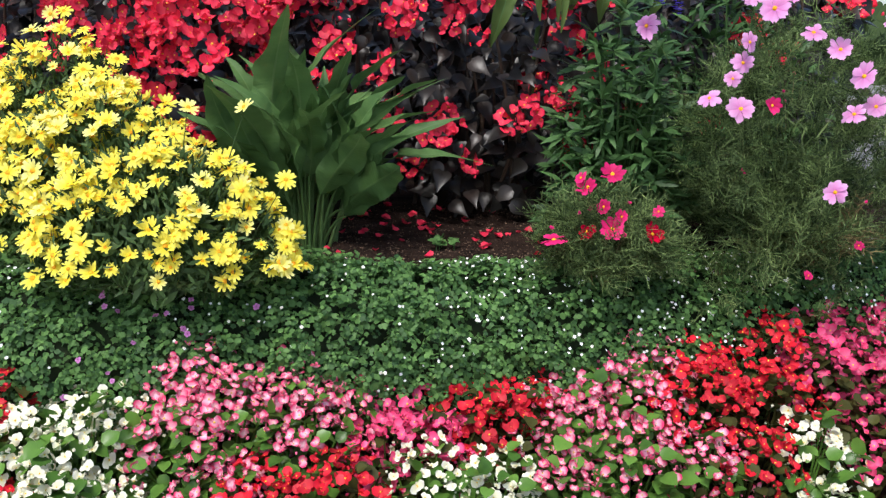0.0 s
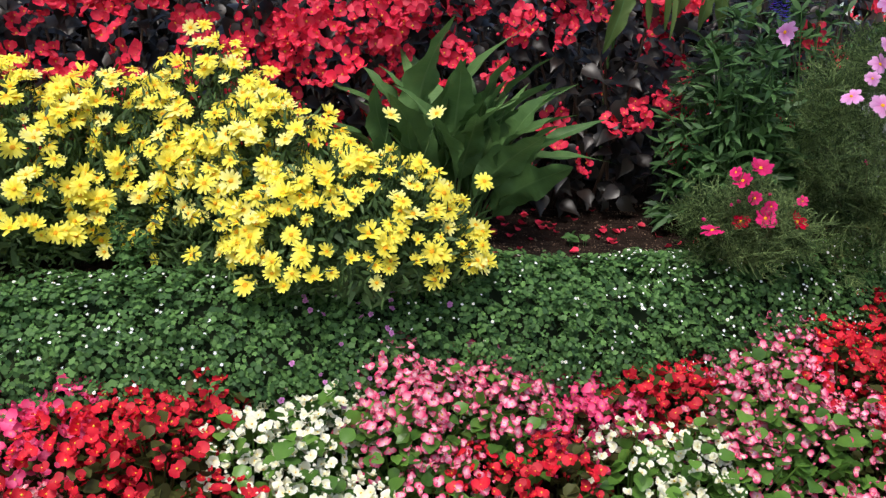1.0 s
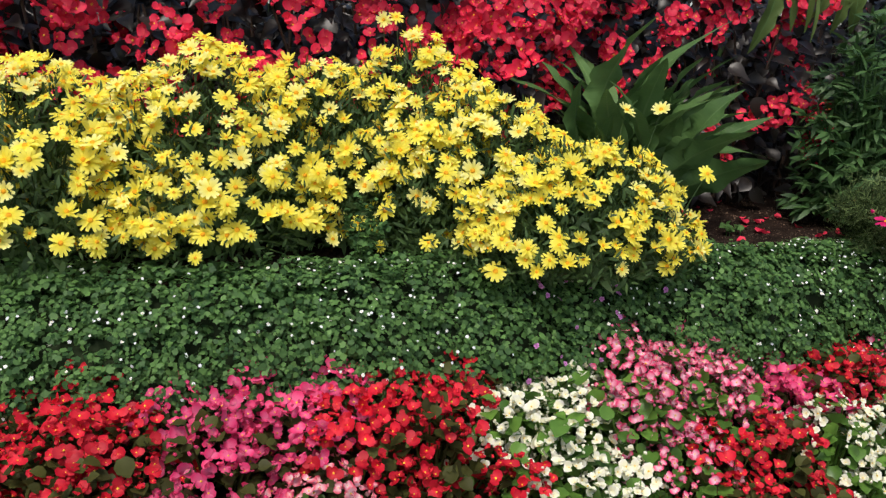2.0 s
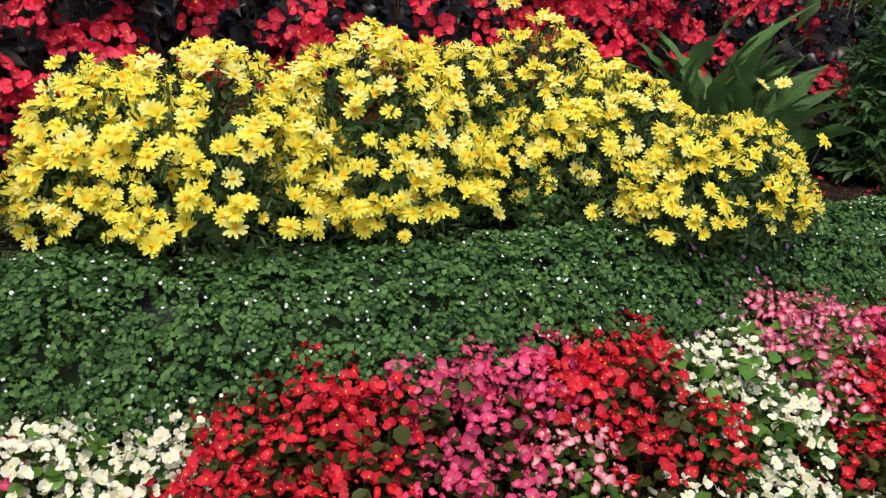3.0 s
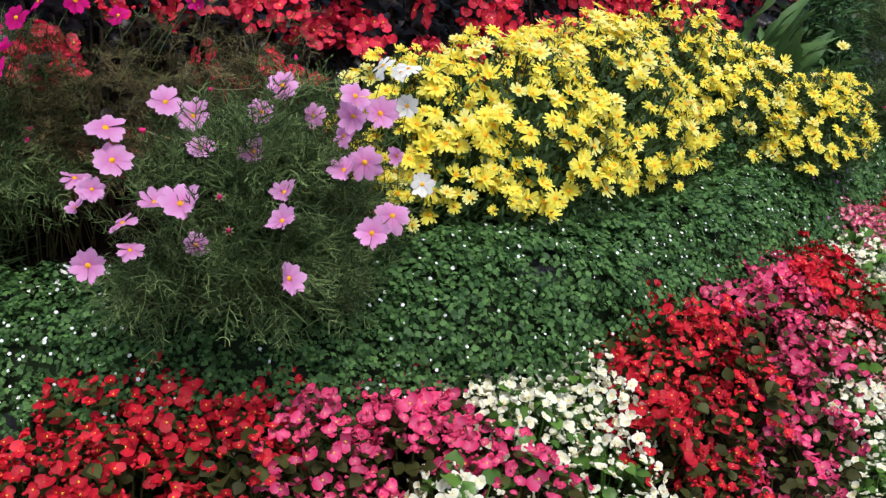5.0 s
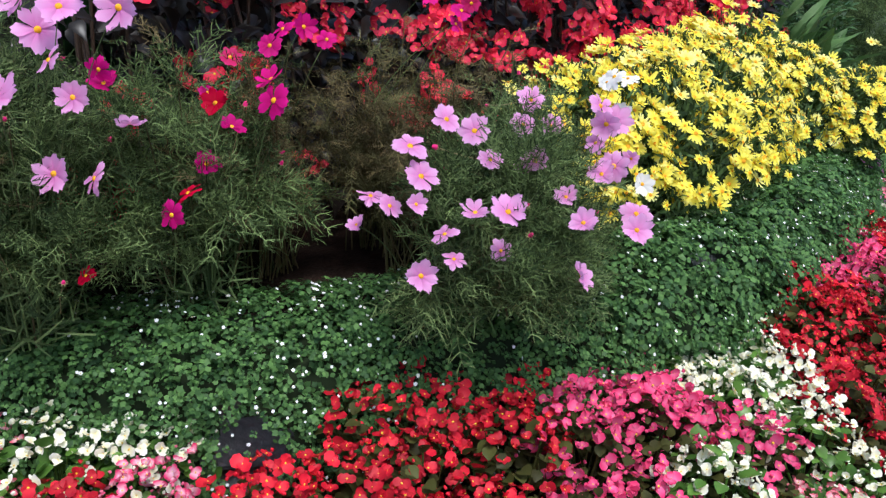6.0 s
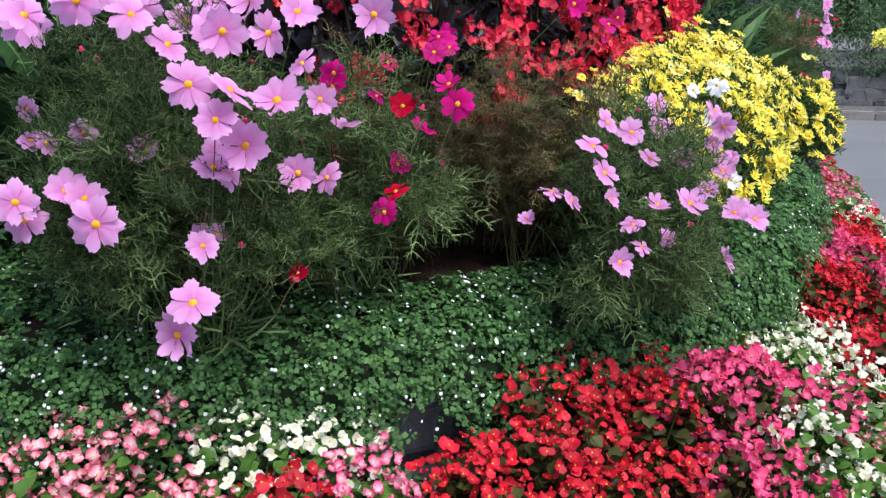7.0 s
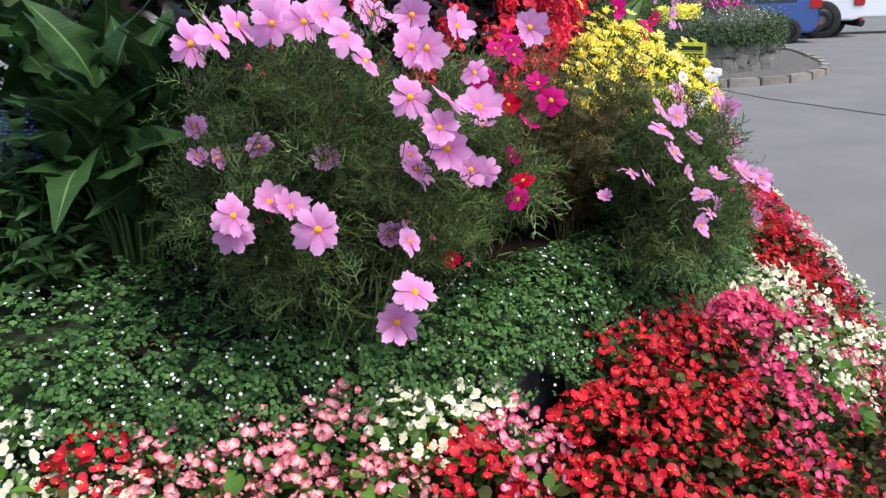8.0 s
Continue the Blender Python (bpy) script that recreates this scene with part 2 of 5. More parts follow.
def tube(points, radii, sides=5):
    """A tapered stem along points: vertices and triangles."""
    p = np.asarray(points, dtype=float)
    d = unit(np.gradient(p, axis=0))
    ref = np.array([0.31, 0.17, 0.93])
    a = unit(np.cross(d, ref))
    b = np.cross(d, a)
    ang = np.arange(sides) * 2 * np.pi / sides
    ring = a[:, None, :] * np.cos(ang)[None, :, None] + b[:, None, :] * np.sin(ang)[None, :, None]
    v = (p[:, None, :] + ring * np.asarray(radii)[:, None, None]).reshape(-1, 3)
    f = []
    for i in range(len(p) - 1):
        for j in range(sides):
            k = (j + 1) % sides
            q = i * sides
            f += [(q + j, q + k, q + sides + k), (q + j, q + sides + k, q + sides + j)]
    return v, np.array(f)


def thing(name, at, label, category, group="", kind=""):
    ob = new(name)
    ob.empty_display_size = 0.05
    ob.location = at
    return tagged(ob, label, category, group, kind)


def part(name, me, parent, m=None, label="", kind=""):
    """A mesh under a thing, its pose given in the world (things are moved, never turned)."""
    ob = new(name, me)
    ob.parent = parent
    up = parent
    off = Vector((0, 0, 0))
    while up is not None:
        off += up.location
        up = up.parent
    ob.matrix_basis = Matrix.Translation(-off) @ (m if m is not None else Matrix())
    return tagged(ob, label, "", "", kind)


def spin(place, tip, face, size=1.0):
    """A pose from a place, the way of the y axis and the way that z should face."""
    r = turns(np.array([tip], dtype=float), np.array([face], dtype=float))[0]
    return Matrix.Translation(Vector(place)) @ Matrix([list(row) for row in r]).to_4x4() @ Matrix.Scale(size, 4)


def facing(place, normal, turn=0.0, size=1.0):
    """A pose whose z axis looks along normal."""
    q = Vector(normal).to_track_quat("Z", "Y").to_matrix().to_4x4()
    return Matrix.Translation(Vector(place)) @ q @ Matrix.Rotation(turn, 4, "Z") @ Matrix.Scale(size, 4)


# ---- plan of the planted island ----
EDGE = [(2.3, 3.0), (1.9, 2.2), (1.2, 1.85), (0.1, 1.70), (-0.9, 1.59), (-1.5, 1.64), (-2.0, 1.75), (-2.5, 1.99), (-2.93, 2.34),
        (-3.26, 2.80), (-3.37, 3.18), (-3.24, 3.72), (-2.7, 4.3), (-1.6, 4.55), (0.0, 4.6), (1.4, 4.3), (2.1, 3.7)]


def smooth_ring(points, steps=24):
    p, out = np.array(points), []
    for i in range(len(p)):
        a, b, c, d = (p[(i + k - 1) % len(p)] for k in range(4))
        for t in np.arange(steps) / steps:
            out.append(0.5 * (2 * b + (c - a) * t + (2 * a - 5 * b + 4 * c - d) * t * t + (3 * b - a - 3 * c + d) * t ** 3))
    return np.array(out)


RING = smooth_ring(EDGE)
LOOP = np.vstack([RING, RING[:1]])
ARC = np.concatenate([[0], np.cumsum(np.linalg.norm(np.diff(LOOP, axis=0), axis=1))])
ROUND = ARC[-1]
TANGENT = unit(np.roll(RING, -1, axis=0) - np.roll(RING, 1, axis=0))
TANGENT = np.vstack([TANGENT, TANGENT[:1]])


def along(s, d):
    """The plan's point at arc length s and d metres outside the planted edge."""
    s = np.mod(s, ROUND)
    x, y = np.interp(s, ARC, LOOP[:, 0]), np.interp(s, ARC, LOOP[:, 1])
    tx, ty = np.interp(s, ARC, TANGENT[:, 0]), np.interp(s, ARC, TANGENT[:, 1])
    k = np.hypot(tx, ty)
    return np.stack([x - ty / k * d, y + tx / k * d], axis=-1)


def outward(s):
    return unit(along(s, 0.01) - along(s, 0.0))


def arc_at(x, y):
    return ARC[np.argmin((LOOP[:, 0] - x) ** 2 + (LOOP[:, 1] - y) ** 2)]


S0, S1 = arc_at(1.9, 2.2), arc_at(-3.3, 3.7)


def outside(x, y):
    """Signed distance from the planted edge, outside positive."""
    i = np.argmin((RING[:, 0] - x) ** 2 + (RING[:, 1] - y) ** 2)
    t = TANGENT[i]
    return (x - RING[i, 0]) * -t[1] + (y - RING[i, 1]) * t[0]


def sheet(name, rows, mat, closed=True):
    """A band of quads between rings of points, as one mesh."""
    n = len(rows[0])
    v = np.concatenate(rows)
    f = []
    for r in range(len(rows) - 1):
        for i in range(n if closed else n - 1):
            j = (i + 1) % n
            a, b, c, d = r * n + i, r * n + j, (r + 1) * n + j, (r + 1) * n + i
            f += [(a, b, c), (a, c, d)]
    return np_mesh(name, v, f, [mat])


SS = np.linspace(0, ROUND, 400, endpoint=False)


def ring_at(d, z):
    p = along(SS, d)
    return np.column_stack([p, np.broadcast_to(z, len(p))])


def rumple(p, amp, freq, seed=0.0):
    """Small heights from noise."""
    return np.array([noise.noise(Vector((q[0] * freq + seed, q[1] * freq - seed, 3.1 + seed))) * amp for q in p])


# ---- ground, kerb, wall, soil ----
def ground_height(x):
    return min(max(0.0, x - 9.0) * 0.04, 0.26) - 0.0175 * max(0.0, x)


xs = np.concatenate([np.linspace(-400, -8, 12), np.linspace(-6, 22, 57), np.linspace(30, 400, 12)])
ys = np.concatenate([np.linspace(-400, -12, 12), np.linspace(-10, 12, 45), np.linspace(20, 400, 12)])
gv = np.array([(x, y, ground_height(min(x, 60.0))) for x in xs for y in ys])
ny = len(ys)
gf = []
for i in range(len(xs) - 1):
    for j in range(ny - 1):
        a = i * ny + j
        gf += [(a, a + ny, a + ny + 1), (a, a + ny + 1, a + 1)]
tagged(new("road", np_mesh("road", gv, gf, [ASPHALT])), "grey worn asphalt road and parking area", "road", "", "structure")

# sealed joint across the road
jv, jf = tube([(10.15 - k * 0.13 + 0.02 * math.sin(k * 1.3), 0.12 - k * 0.063 + 0.02 * math.sin(k * 2.1), ground_height(10.15 - k * 0.13) + 0.002) for k in range(60)], [0.009] * 60, 4)
tagged(new("road_joint", np_mesh("road_joint", jv, jf, [plain_material("dark_sealant", (0.03, 0.03, 0.03), 0.8)])),
       "dark irregular sealed joint across the asphalt road", "road joint", "", "structure")

# soil of the low bed and of the raised bed
CREST_X = [-3.4, -2.95, -2.6, -2.35, -2.1, -1.7, -1.5, -1.3, -0.9, -0.7, -0.45, -0.25, -0.1, 0.1, 0.3, 0.55, 0.8, 1.1]
CREST_Z = [0.83, 0.775, 0.785, 0.71, 0.67, 0.64, 0.73, 0.76, 0.77, 0.72, 0.69, 0.78, 0.755, 0.66, 0.65, 0.675, 0.735, 0.80]


def bed_top(d, x):
    """Height of the flowers of the outer bed, d metres outside the planted edge; the crest rises and falls along the bed."""
    slope = np.interp(d, [0.0, 0.1, 0.22, 0.33, 0.44, 0.53, 0.62], [0.83, 0.76, 0.66, 0.56, 0.42, 0.31, 0.24])
    return np.minimum(slope, np.interp(x, CREST_X, CREST_Z))


low = [ring_at(0.60, 0.06)]
for d in np.linspace(0.56, -0.1, 8):
    r = ring_at(d, 0.0)
    r[:, 2] = np.maximum(0.07, bed_top(d, r[:, 0]) - 0.27)
    r[:, 2] += rumple(r, 0.02, 7.0)
    low.append(r)
tagged(new("low_bed_soil", sheet("low_bed_soil", low, SOIL)), "dark soil of the sloping outer flower bed", "soil", "", "structure")


def soil_height(x, y):
    return 0.905 + 0.05 * min(1.0, max(0.0, -outside(x, y) - 0.1)) + 0.018 * noise.noise(Vector((x * 6, y * 6, 0))) + 0.01 * noise.noise(Vector((x * 19, y * 19, 4)))


def bed_mesh():
    mid = RING.mean(axis=0)
    pts = along(SS, -0.1)
    rows = []
    for k in np.concatenate([np.linspace(1, 0.3, 26), [0.12]]):
        q = mid + (pts - mid) * k
        rows.append(np.column_stack([q, [soil_height(a, b) for a, b in q]]))
    me = sheet("raised_bed_soil", rows, SOIL)
    return me


tagged(new("raised_bed_soil", bed_mesh()), "dark moist soil of the raised flower bed", "soil", "", "structure")

wall = tagged(new("retaining_wall", sheet("retaining_wall", [ring_at(-0.13, 0.3), ring_at(-0.13, 0.9), ring_at(-0.30, 0.9), ring_at(-0.30, 0.3)], MORTAR)),
              "low grey stone retaining wall almost hidden by trailing plants", "wall", "", "structure")


def stone_mesh(k, lx, lz, depth=0.07):
    bm = bmesh.new()
    bmesh.ops.create_cube(bm, size=1.0)
    bmesh.ops.bevel(bm, geom=bm.edges[:], offset=0.12, segments=1, affect="EDGES")
    for v in bm.verts:
        j = noise.noise_vector(v.co * 1.9 + Vector((k * 3.7, 0, 0)))
        v.co = Vector(((v.co.x + j.x * 0.10) * lx, (v.co.y + j.y * 0.2) * depth, (v.co.z + j.z * 0.12) * lz))
    me = bpy.data.meshes.new("stone")
    bm.to_mesh(me)
    bm.free()
    me.materials.append(STONE)
    return me


STONES = [stone_mesh(k, 0.20 + 0.04 * (k % 3), 0.125 + 0.02 * (k % 2)) for k in range(6)]
s = S0
k = 0
while s < S1:
    for row, z in enumerate((0.47, 0.62, 0.77)):
        me = STONES[(k * 3 + row * 2) % 6]
        p = along(s + 0.1 * (row % 2), -0.125)
        t = outward(s)
        ob = new("stone", me)
        ob.parent = wall
        ob.matrix_basis = Matrix.Translation((p[0], p[1], z + rng.normal(0, 0.006))) @ Matrix.Rotation(math.atan2(t[1], t[0]) + math.pi / 2, 4, "Z") @ Matrix.Rotation(rng.normal(0, 0.03), 4, "Y")
    s += 0.225
    k += 1

kerb = thing("kerb", (0, 0, 0), "weathered concrete kerb round the planted island", "kerb", "", "structure")


def kerb_block(me_name, length, width=0.14, height=0.13):
    bm = bmesh.new()
    bmesh.ops.create_cube(bm, size=1.0)
    for v in bm.verts:
        v.co = Vector((v.co.x * length, v.co.y * width, (v.co.z + 0.5) * height))
    bmesh.ops.bevel(bm, geom=[e for e in bm.edges if all(v.co.z > 0.01 for v in e.verts)], offset=0.022, segments=2, affect="EDGES")
    me = bpy.data.meshes.new(me_name)
    bm.to_mesh(me)
    bm.free()
    me.materials.append(CONCRETE)
    return me


KB = kerb_block("kerb_block", 0.47)
for s in np.arange(0, ROUND * 1.26, 0.49):
    frac = s / (ROUND * 1.26) * ROUND
    p, t = along(frac, 0.66), outward(frac)
    part("kerb_block", KB, kerb, Matrix.Translation((p[0], p[1], -0.01)) @ Matrix.Rotation(math.atan2(t[1], t[0]) + math.pi / 2, 4, "Z"))


# ---- flowers, built once each ----
def petal_disc(radius, cup=0.25, n=7):
    """A round petal whose foot is at the origin and that reaches along y."""
    a = np.arange(n) * 2 * np.pi / n
    rim = np.column_stack([np.sin(a) * radius, radius - np.cos(a) * radius, cup * radius * (0.3 + 0.7 * (np.sin(a) ** 2))])
    v = np.vstack([[0, radius, 0], rim])
    f = [(0, 1 + i, 1 + (i + 1) % n) for i in range(n)]
    r = np.concatenate([[0.55], 0.66 - 0.62 * np.cos(a)])
    return v, np.array(f), r


def euler(rx, ry, rz):
    return np.array(Euler((rx, ry, rz)).to_matrix())


def knob(radius, height, n=6):
    a = np.arange(n) * 2 * np.pi / n
    v = np.vstack([np.column_stack([np.cos(a) * radius, np.sin(a) * radius, np.zeros(n)]),
                   np.column_stack([np.cos(a) * radius * 0.7, np.sin(a) * radius * 0.7, np.full(n, height * 0.75)]), [[0, 0, height]]])
    f = []
    for i in range(n):
        j = (i + 1) % n
        f += [(i, j, n + j), (i, n + j, n + i), (n + i, n + j, 2 * n)]
    return v, np.array(f)


def floret(size, seed):
    """A begonia floret: two broad and two narrow petals about a knot of stamens, facing z."""
    r = np.random.default_rng(seed)
    vs, fs, rs, ms, at = [], [], [], [], 0
    for i in range(4):
        big = i % 2 == 0
        v, f, reach = petal_disc(size * (0.36 if big else 0.24) * r.uniform(0.8, 1.12), 0.12)
        v[:, 2] += r.normal(0, size * 0.05, len(v))
        v[:, 0] *= r.uniform(0.95, 1.25)
        v = v @ euler(r.uniform(0.0, 0.6) if seed % 4 else r.uniform(0.6, 1.1), r.uniform(-0.3, 0.3), i * math.pi / 2 + r.uniform(-0.2, 0.2)).T
        vs.append(v), fs.append(f + at), rs.append(reach), ms.append(np.zeros(len(f)))
        at += len(v)
    v, f = knob(size * (0.10 if seed % 5 < 3 else 0.04), size * 0.14, 4)
    vs.append(v), fs.append(f + at), rs.append(np.ones(len(v))), ms.append(np.ones(len(f)))
    return np.concatenate(vs), np.concatenate(fs), np.concatenate(rs), np.concatenate(ms)


def begonia_cluster(petal, seed, count, size, spread):
    r = np.random.default_rng(seed)
    vs, fs, rs, ms, at = [], [], [], [], 0
    for i in range(count):
        v, f, reach, m = floret(size * r.uniform(0.75, 1.15), seed * 10 + i)
        a = i * 2 * math.pi / count + r.uniform(-0.4, 0.4)
        off = spread * r.uniform(0.5, 1.1)
        v = v @ euler(-math.sin(a) * r.uniform(0.1, 0.8), math.cos(a) * r.uniform(0.1, 0.8), r.uniform(0, 6.28)).T
        v = v + np.array([math.cos(a) * off, math.sin(a) * off, r.uniform(-0.3, 0.3) * size])
        vs.append(v), fs.append(f + at), rs.append(reach), ms.append(m)
        at += len(v)
    for i in range(3):
        v, f = knob(size * 0.16, size * 0.3, 4)
        v = v @ euler(r.uniform(-0.9, 0.9), r.uniform(-0.9, 0.9), 0).T + np.array([*(r.normal(0, spread * 0.8, 2)), r.uniform(-0.2, 0.5) * size])
        vs.append(v), fs.append(f + at), rs.append(np.full(len(v), 0.8)), ms.append(np.zeros(len(f)))
        at += len(v)
    return np_mesh("begonia_cluster", np.concatenate(vs), np.concatenate(fs), [petal, YELLOW_EYE], np.concatenate(ms), np.concatenate(rs))


CLUSTER = {c: [begonia_cluster(m, 11 + k + 7 * i, (5, 4, 4, 3)[k], {"red": 0.0265, "rose": 0.0265, "cream": 0.0240}.get(c, 0.0225), 0.033) for k in range(4)] for i, (c, m) in enumerate(BEGONIA.items())}
TALL_CLUSTER = [begonia_cluster(TALL_RED, 201 + k, 8 + 2 * k, 0.040, 0.052) for k in range(3)]


def ray_flower(name, petal, eye, count, length, width, seed, droop=0.0, notch=False, eye_radius=0.2, steps=4):
    """A daisy-like flower facing z: flat petals round a domed disc."""
    r = np.random.default_rng(seed)
    vs, fs, rs, ms, at = [], [], [], [], 0
    for i in range(count):
        w = width * r.uniform(0.85, 1.1)
        ll = length * r.uniform(0.88, 1.06)
        prof = [0.42, 1.0, 0.62] if not notch else [0.16, 0.46, 0.84, 1.0, 0.66]
        v, f = blade([w * q for q in prof], ll, -0.12, droop * r.uniform(0.2, 1.6) * length, 5 if notch else 3)
        if notch:
            v[-5:, 1] += length * (np.array([-0.14, 0.03, -0.05, 0.03, -0.14]) + r.normal(0, 0.028, 5))
            v[:, 2] += np.tile([0.0, -0.02, 0.015, -0.02, 0.0], 5) * length
        reach = v[:, 1] / ll
        v[:, 1] += length * eye_radius * 0.6
        v = v @ euler(r.uniform(-0.08, 0.26), r.uniform(-0.3, 0.3), i * 2 * math.pi / count + r.uniform(-0.08, 0.08)).T
        vs.append(v), fs.append(f + at), rs.append(reach), ms.append(np.zeros(len(f)))
        at += len(v)
    if eye is not None:
        v, f = knob(length * eye_radius, length * eye_radius * 0.8, 8)
        vs.append(v), fs.append(f + at), rs.append(np.linspace(1, 0, len(v))), ms.append(np.ones(len(f)))
    mats = [petal, eye] if eye is not None else [petal]
    return np_mesh(name, np.concatenate(vs), np.concatenate(fs), mats, np.concatenate(ms), np.concatenate(rs))


DAISY = [ray_flower("daisy_flower", PALE_LEMON if k == 3 else LEMON, ORANGE_EYE, 12 + k % 3, 0.0198, 0.0040, 31 + k, (0.05, 0.25, 0.4, -0.1, -0.5)[k], False, 0.27) for k in range(5)]
COSMOS_HEAD = {c: [ray_flower("cosmos_flower", m, None, 8, 0.0325, 0.0113, 51 + k, (0.05, 0.2, -0.35, 0.45)[k], True, 0.17) for k in range(4)] for c, m in COSMOS.items()}
v, f = knob(0.0060, 0.0045, 8)
COSMOS_EYE = np_mesh("cosmos_eye", v, f, [ORANGE_EYE], None, np.linspace(1, 0, len(v)))
v, f = knob(0.0045, 0.010, 6)
bv, bf = scatter(blade([0.12, 0.16, 0.02], 1.0, 0.2, 0.2), np.zeros((7, 3)), turns(np.array([(math.cos(k * 0.9), math.sin(k * 0.9), 0.25) for k in range(7)]), np.tile([0, 0, 1.0], (7, 1))), [0.010] * 7)
tv, tf = tube([(0, 0, 0), (0.004, 0, -0.05), (0.0, 0.003, -0.11)], [0.0010, 0.0011, 0.0012], 4)
BUD_GREEN = leaf_material("cosmos_bud_green", (0.10, 0.13, 0.04), (0.30, 0.24, 0.12), 0.6, 0.2)
allv, allf = join([(v, f), (bv, bf), (tv, tf)])
COSMOS_BUD = np_mesh("cosmos_bud", allv, allf, [BUD_GREEN, COSMOS["rose"]], np.concatenate([np.ones(len(f)), np.zeros(len(bf) + len(tf))]), np.ones(len(allv)))
STAR = [ray_flower("bacopa_flower", WHITE, YELLOW_EYE, 5, 0.0046, 0.0025, 71 + k, 0.1, False, 0.22) for k in range(2)]
STAR_SHAPE = scatter(blade([0.0012, 0.0026, 0.0016], 0.0052, -0.12, 0.0004), np.zeros((5, 3)), turns(np.array([(math.cos(k * 1.257), math.sin(k * 1.257), 0.08) for k in range(5)]), np.tile([0, 0, 1.0], (5, 1))), [1.0] * 5)
PURPLE_STAR = ray_flower("lilac_flower", LILAC, None, 5, 0.0065, 0.0036, 75, 0.1)

# ---- leaves, built once each ----
ROUND_LEAF = blade([0.16, 0.46, 0.42, 0.08], 1.0, 0.0, 0.28, 2)
LOBED_LEAF = (np.array([(0, 0, 0), (-0.40, 0.20, 0.02), (-0.52, 0.58, -0.05), (-0.22, 0.72, 0.03), (0, 1.0, -0.10), (0.22, 0.72, 0.03), (0.52, 0.58, -0.05), (0.40, 0.20, 0.02)]),
              np.array([(0, k + 1, k) for k in range(1, 7)]))
CUPPED_LEAF = blade([0.24, 0.50, 0.46, 0.06], 1.0, 0.35, 0.2)
LANCE_LEAF = blade([0.03, 0.14, 0.11, 0.005], 1.0, 0.0, 0.28, 2)
WING_LEAF = blade([0.15, 0.34, 0.36, 0.24, 0.10, 0.01], 1.0, 0.35, 0.35)
INNER_THREAD = blade([0.028, 0.034, 0.01], 1.0, 0.0, 0.4, 2)


def random_dirs(n, r):
    return unit(r.normal(size=(n, 3)))


# ---- outer bed: bedding begonias ----
# planting plan, row by row from the wall outwards, one letter a plant: red, rose (o), pink-edged, blush, cream
PLANTING = [
    "oooooorrpprropppccrrooorrcccoorrrrpccbbbrcccc",
    "oooooorrpproopppccrroorrrccooorrrrprbbbcccccc",
    "oooooocrpppccrrpccrrboorrrcocoorrrrrrbbcrcccc",
    "oooorcpppccrrrcccbcoorcbcoorrrrrbbbcccc",
    "oooorccppccrrrccccccocororrrrrrrrbbbccc",
]
COLOUR_OF = {"r": "red", "o": "rose", "p": "pink_edged", "b": "blush", "c": "cream"}


def begonia_foliage(seed, mat, leaf, count=85, small=0.022, large=0.042):
    """A low dome of cupped leaves on short stems, 0.26 m high."""
    r = np.random.default_rng(seed)
    d = random_dirs(count, r)
    d[:, 2] = np.abs(d[:, 2])
    k = r.uniform(0.45, 1.0, (count, 1)) ** 0.6
    p = d * k * np.array([0.125, 0.125, 0.185]) + np.array([0, 0, 0.075])
    tip = unit(d * np.array([1, 1, 0.2]) + r.normal(0, 0.45, (count, 3)))
    face = d * 0.5 + np.array([0, 0, 0.9]) + r.normal(0, 0.3, (count, 3))
    v, f = scatter(leaf, p, turns(tip, face), r.uniform(small, large, count))
    stems = [tube([(0, 0, 0), tuple(q * 0.5), tuple(q)], [0.004, 0.003, 0.002], 4) for q in p[:18]]
    sv, sf = join(stems)
    v, f = join([(v, f), (sv, sf)])
    return np_mesh("begonia_foliage", v, f, [mat])


GREENS = [begonia_foliage(301 + k, BEGONIA_GREEN, CUPPED_LEAF, 110, 0.022, 0.042) for k in range(3)]
BRONZES = [begonia_foliage(311 + k, BEGONIA_BRONZE, CUPPED_LEAF, 125, 0.018, 0.035) for k in range(3)]
BEGONIA_LABEL = {
    "red": "bedding begonia with bright red flowers and bronze-green leaves",
    "rose": "bedding begonia with rose-pink flowers and dark green leaves",
    "pink_edged": "bedding begonia with white flowers edged in pink",
    "blush": "bedding begonia with pale blush-pink flowers",
    "cream": "bedding begonia with creamy white flowers and fresh green leaves",
}


FULLNESS = {"red": 0.9, "rose": 0.86, "pink_edged": 1.12, "blush": 1.1, "cream": 0.95}


def begonia_plant(x, y, z, normal, colour, clusters, tall):
    base = thing("begonia_plant", (x, y, z), BEGONIA_LABEL[colour], "begonia", "begonias of the outer bed")
    leaf = rng.choice(GREENS if colour in ("cream", "pink_edged", "blush") else BRONZES)
    part("foliage", leaf, base, Matrix.Translation((x, y, z)) @ Matrix.Rotation(rng.uniform(0, 6.28), 4, "Z") @ Matrix.Scale(rng.uniform(0.9, 1.12) * tall, 4))
    for i in range(clusters):
        a, u = i * 2.4 + rng.uniform(-0.5, 0.5), math.sqrt((i + 0.5) / clusters)
        d = np.array([math.cos(a) * u, math.sin(a) * u, math.sqrt(max(0.0, 1.05 - u * u))])
        p = np.array([x, y, z + 0.085 * tall]) + d * np.array([0.120, 0.120, 0.18 * tall]) * rng.uniform(0.86, 1.10)
        nrm = unit(d * 0.7 + np.array([normal[0] * 0.5, normal[1] * 0.5, 0.6]) + rng.normal(0, 0.25, 3))
        part("blossom", CLUSTER[colour][rng.integers(4)], base, facing(p, nrm, rng.uniform(0, 6.28), rng.uniform(0.8, 1.15)))


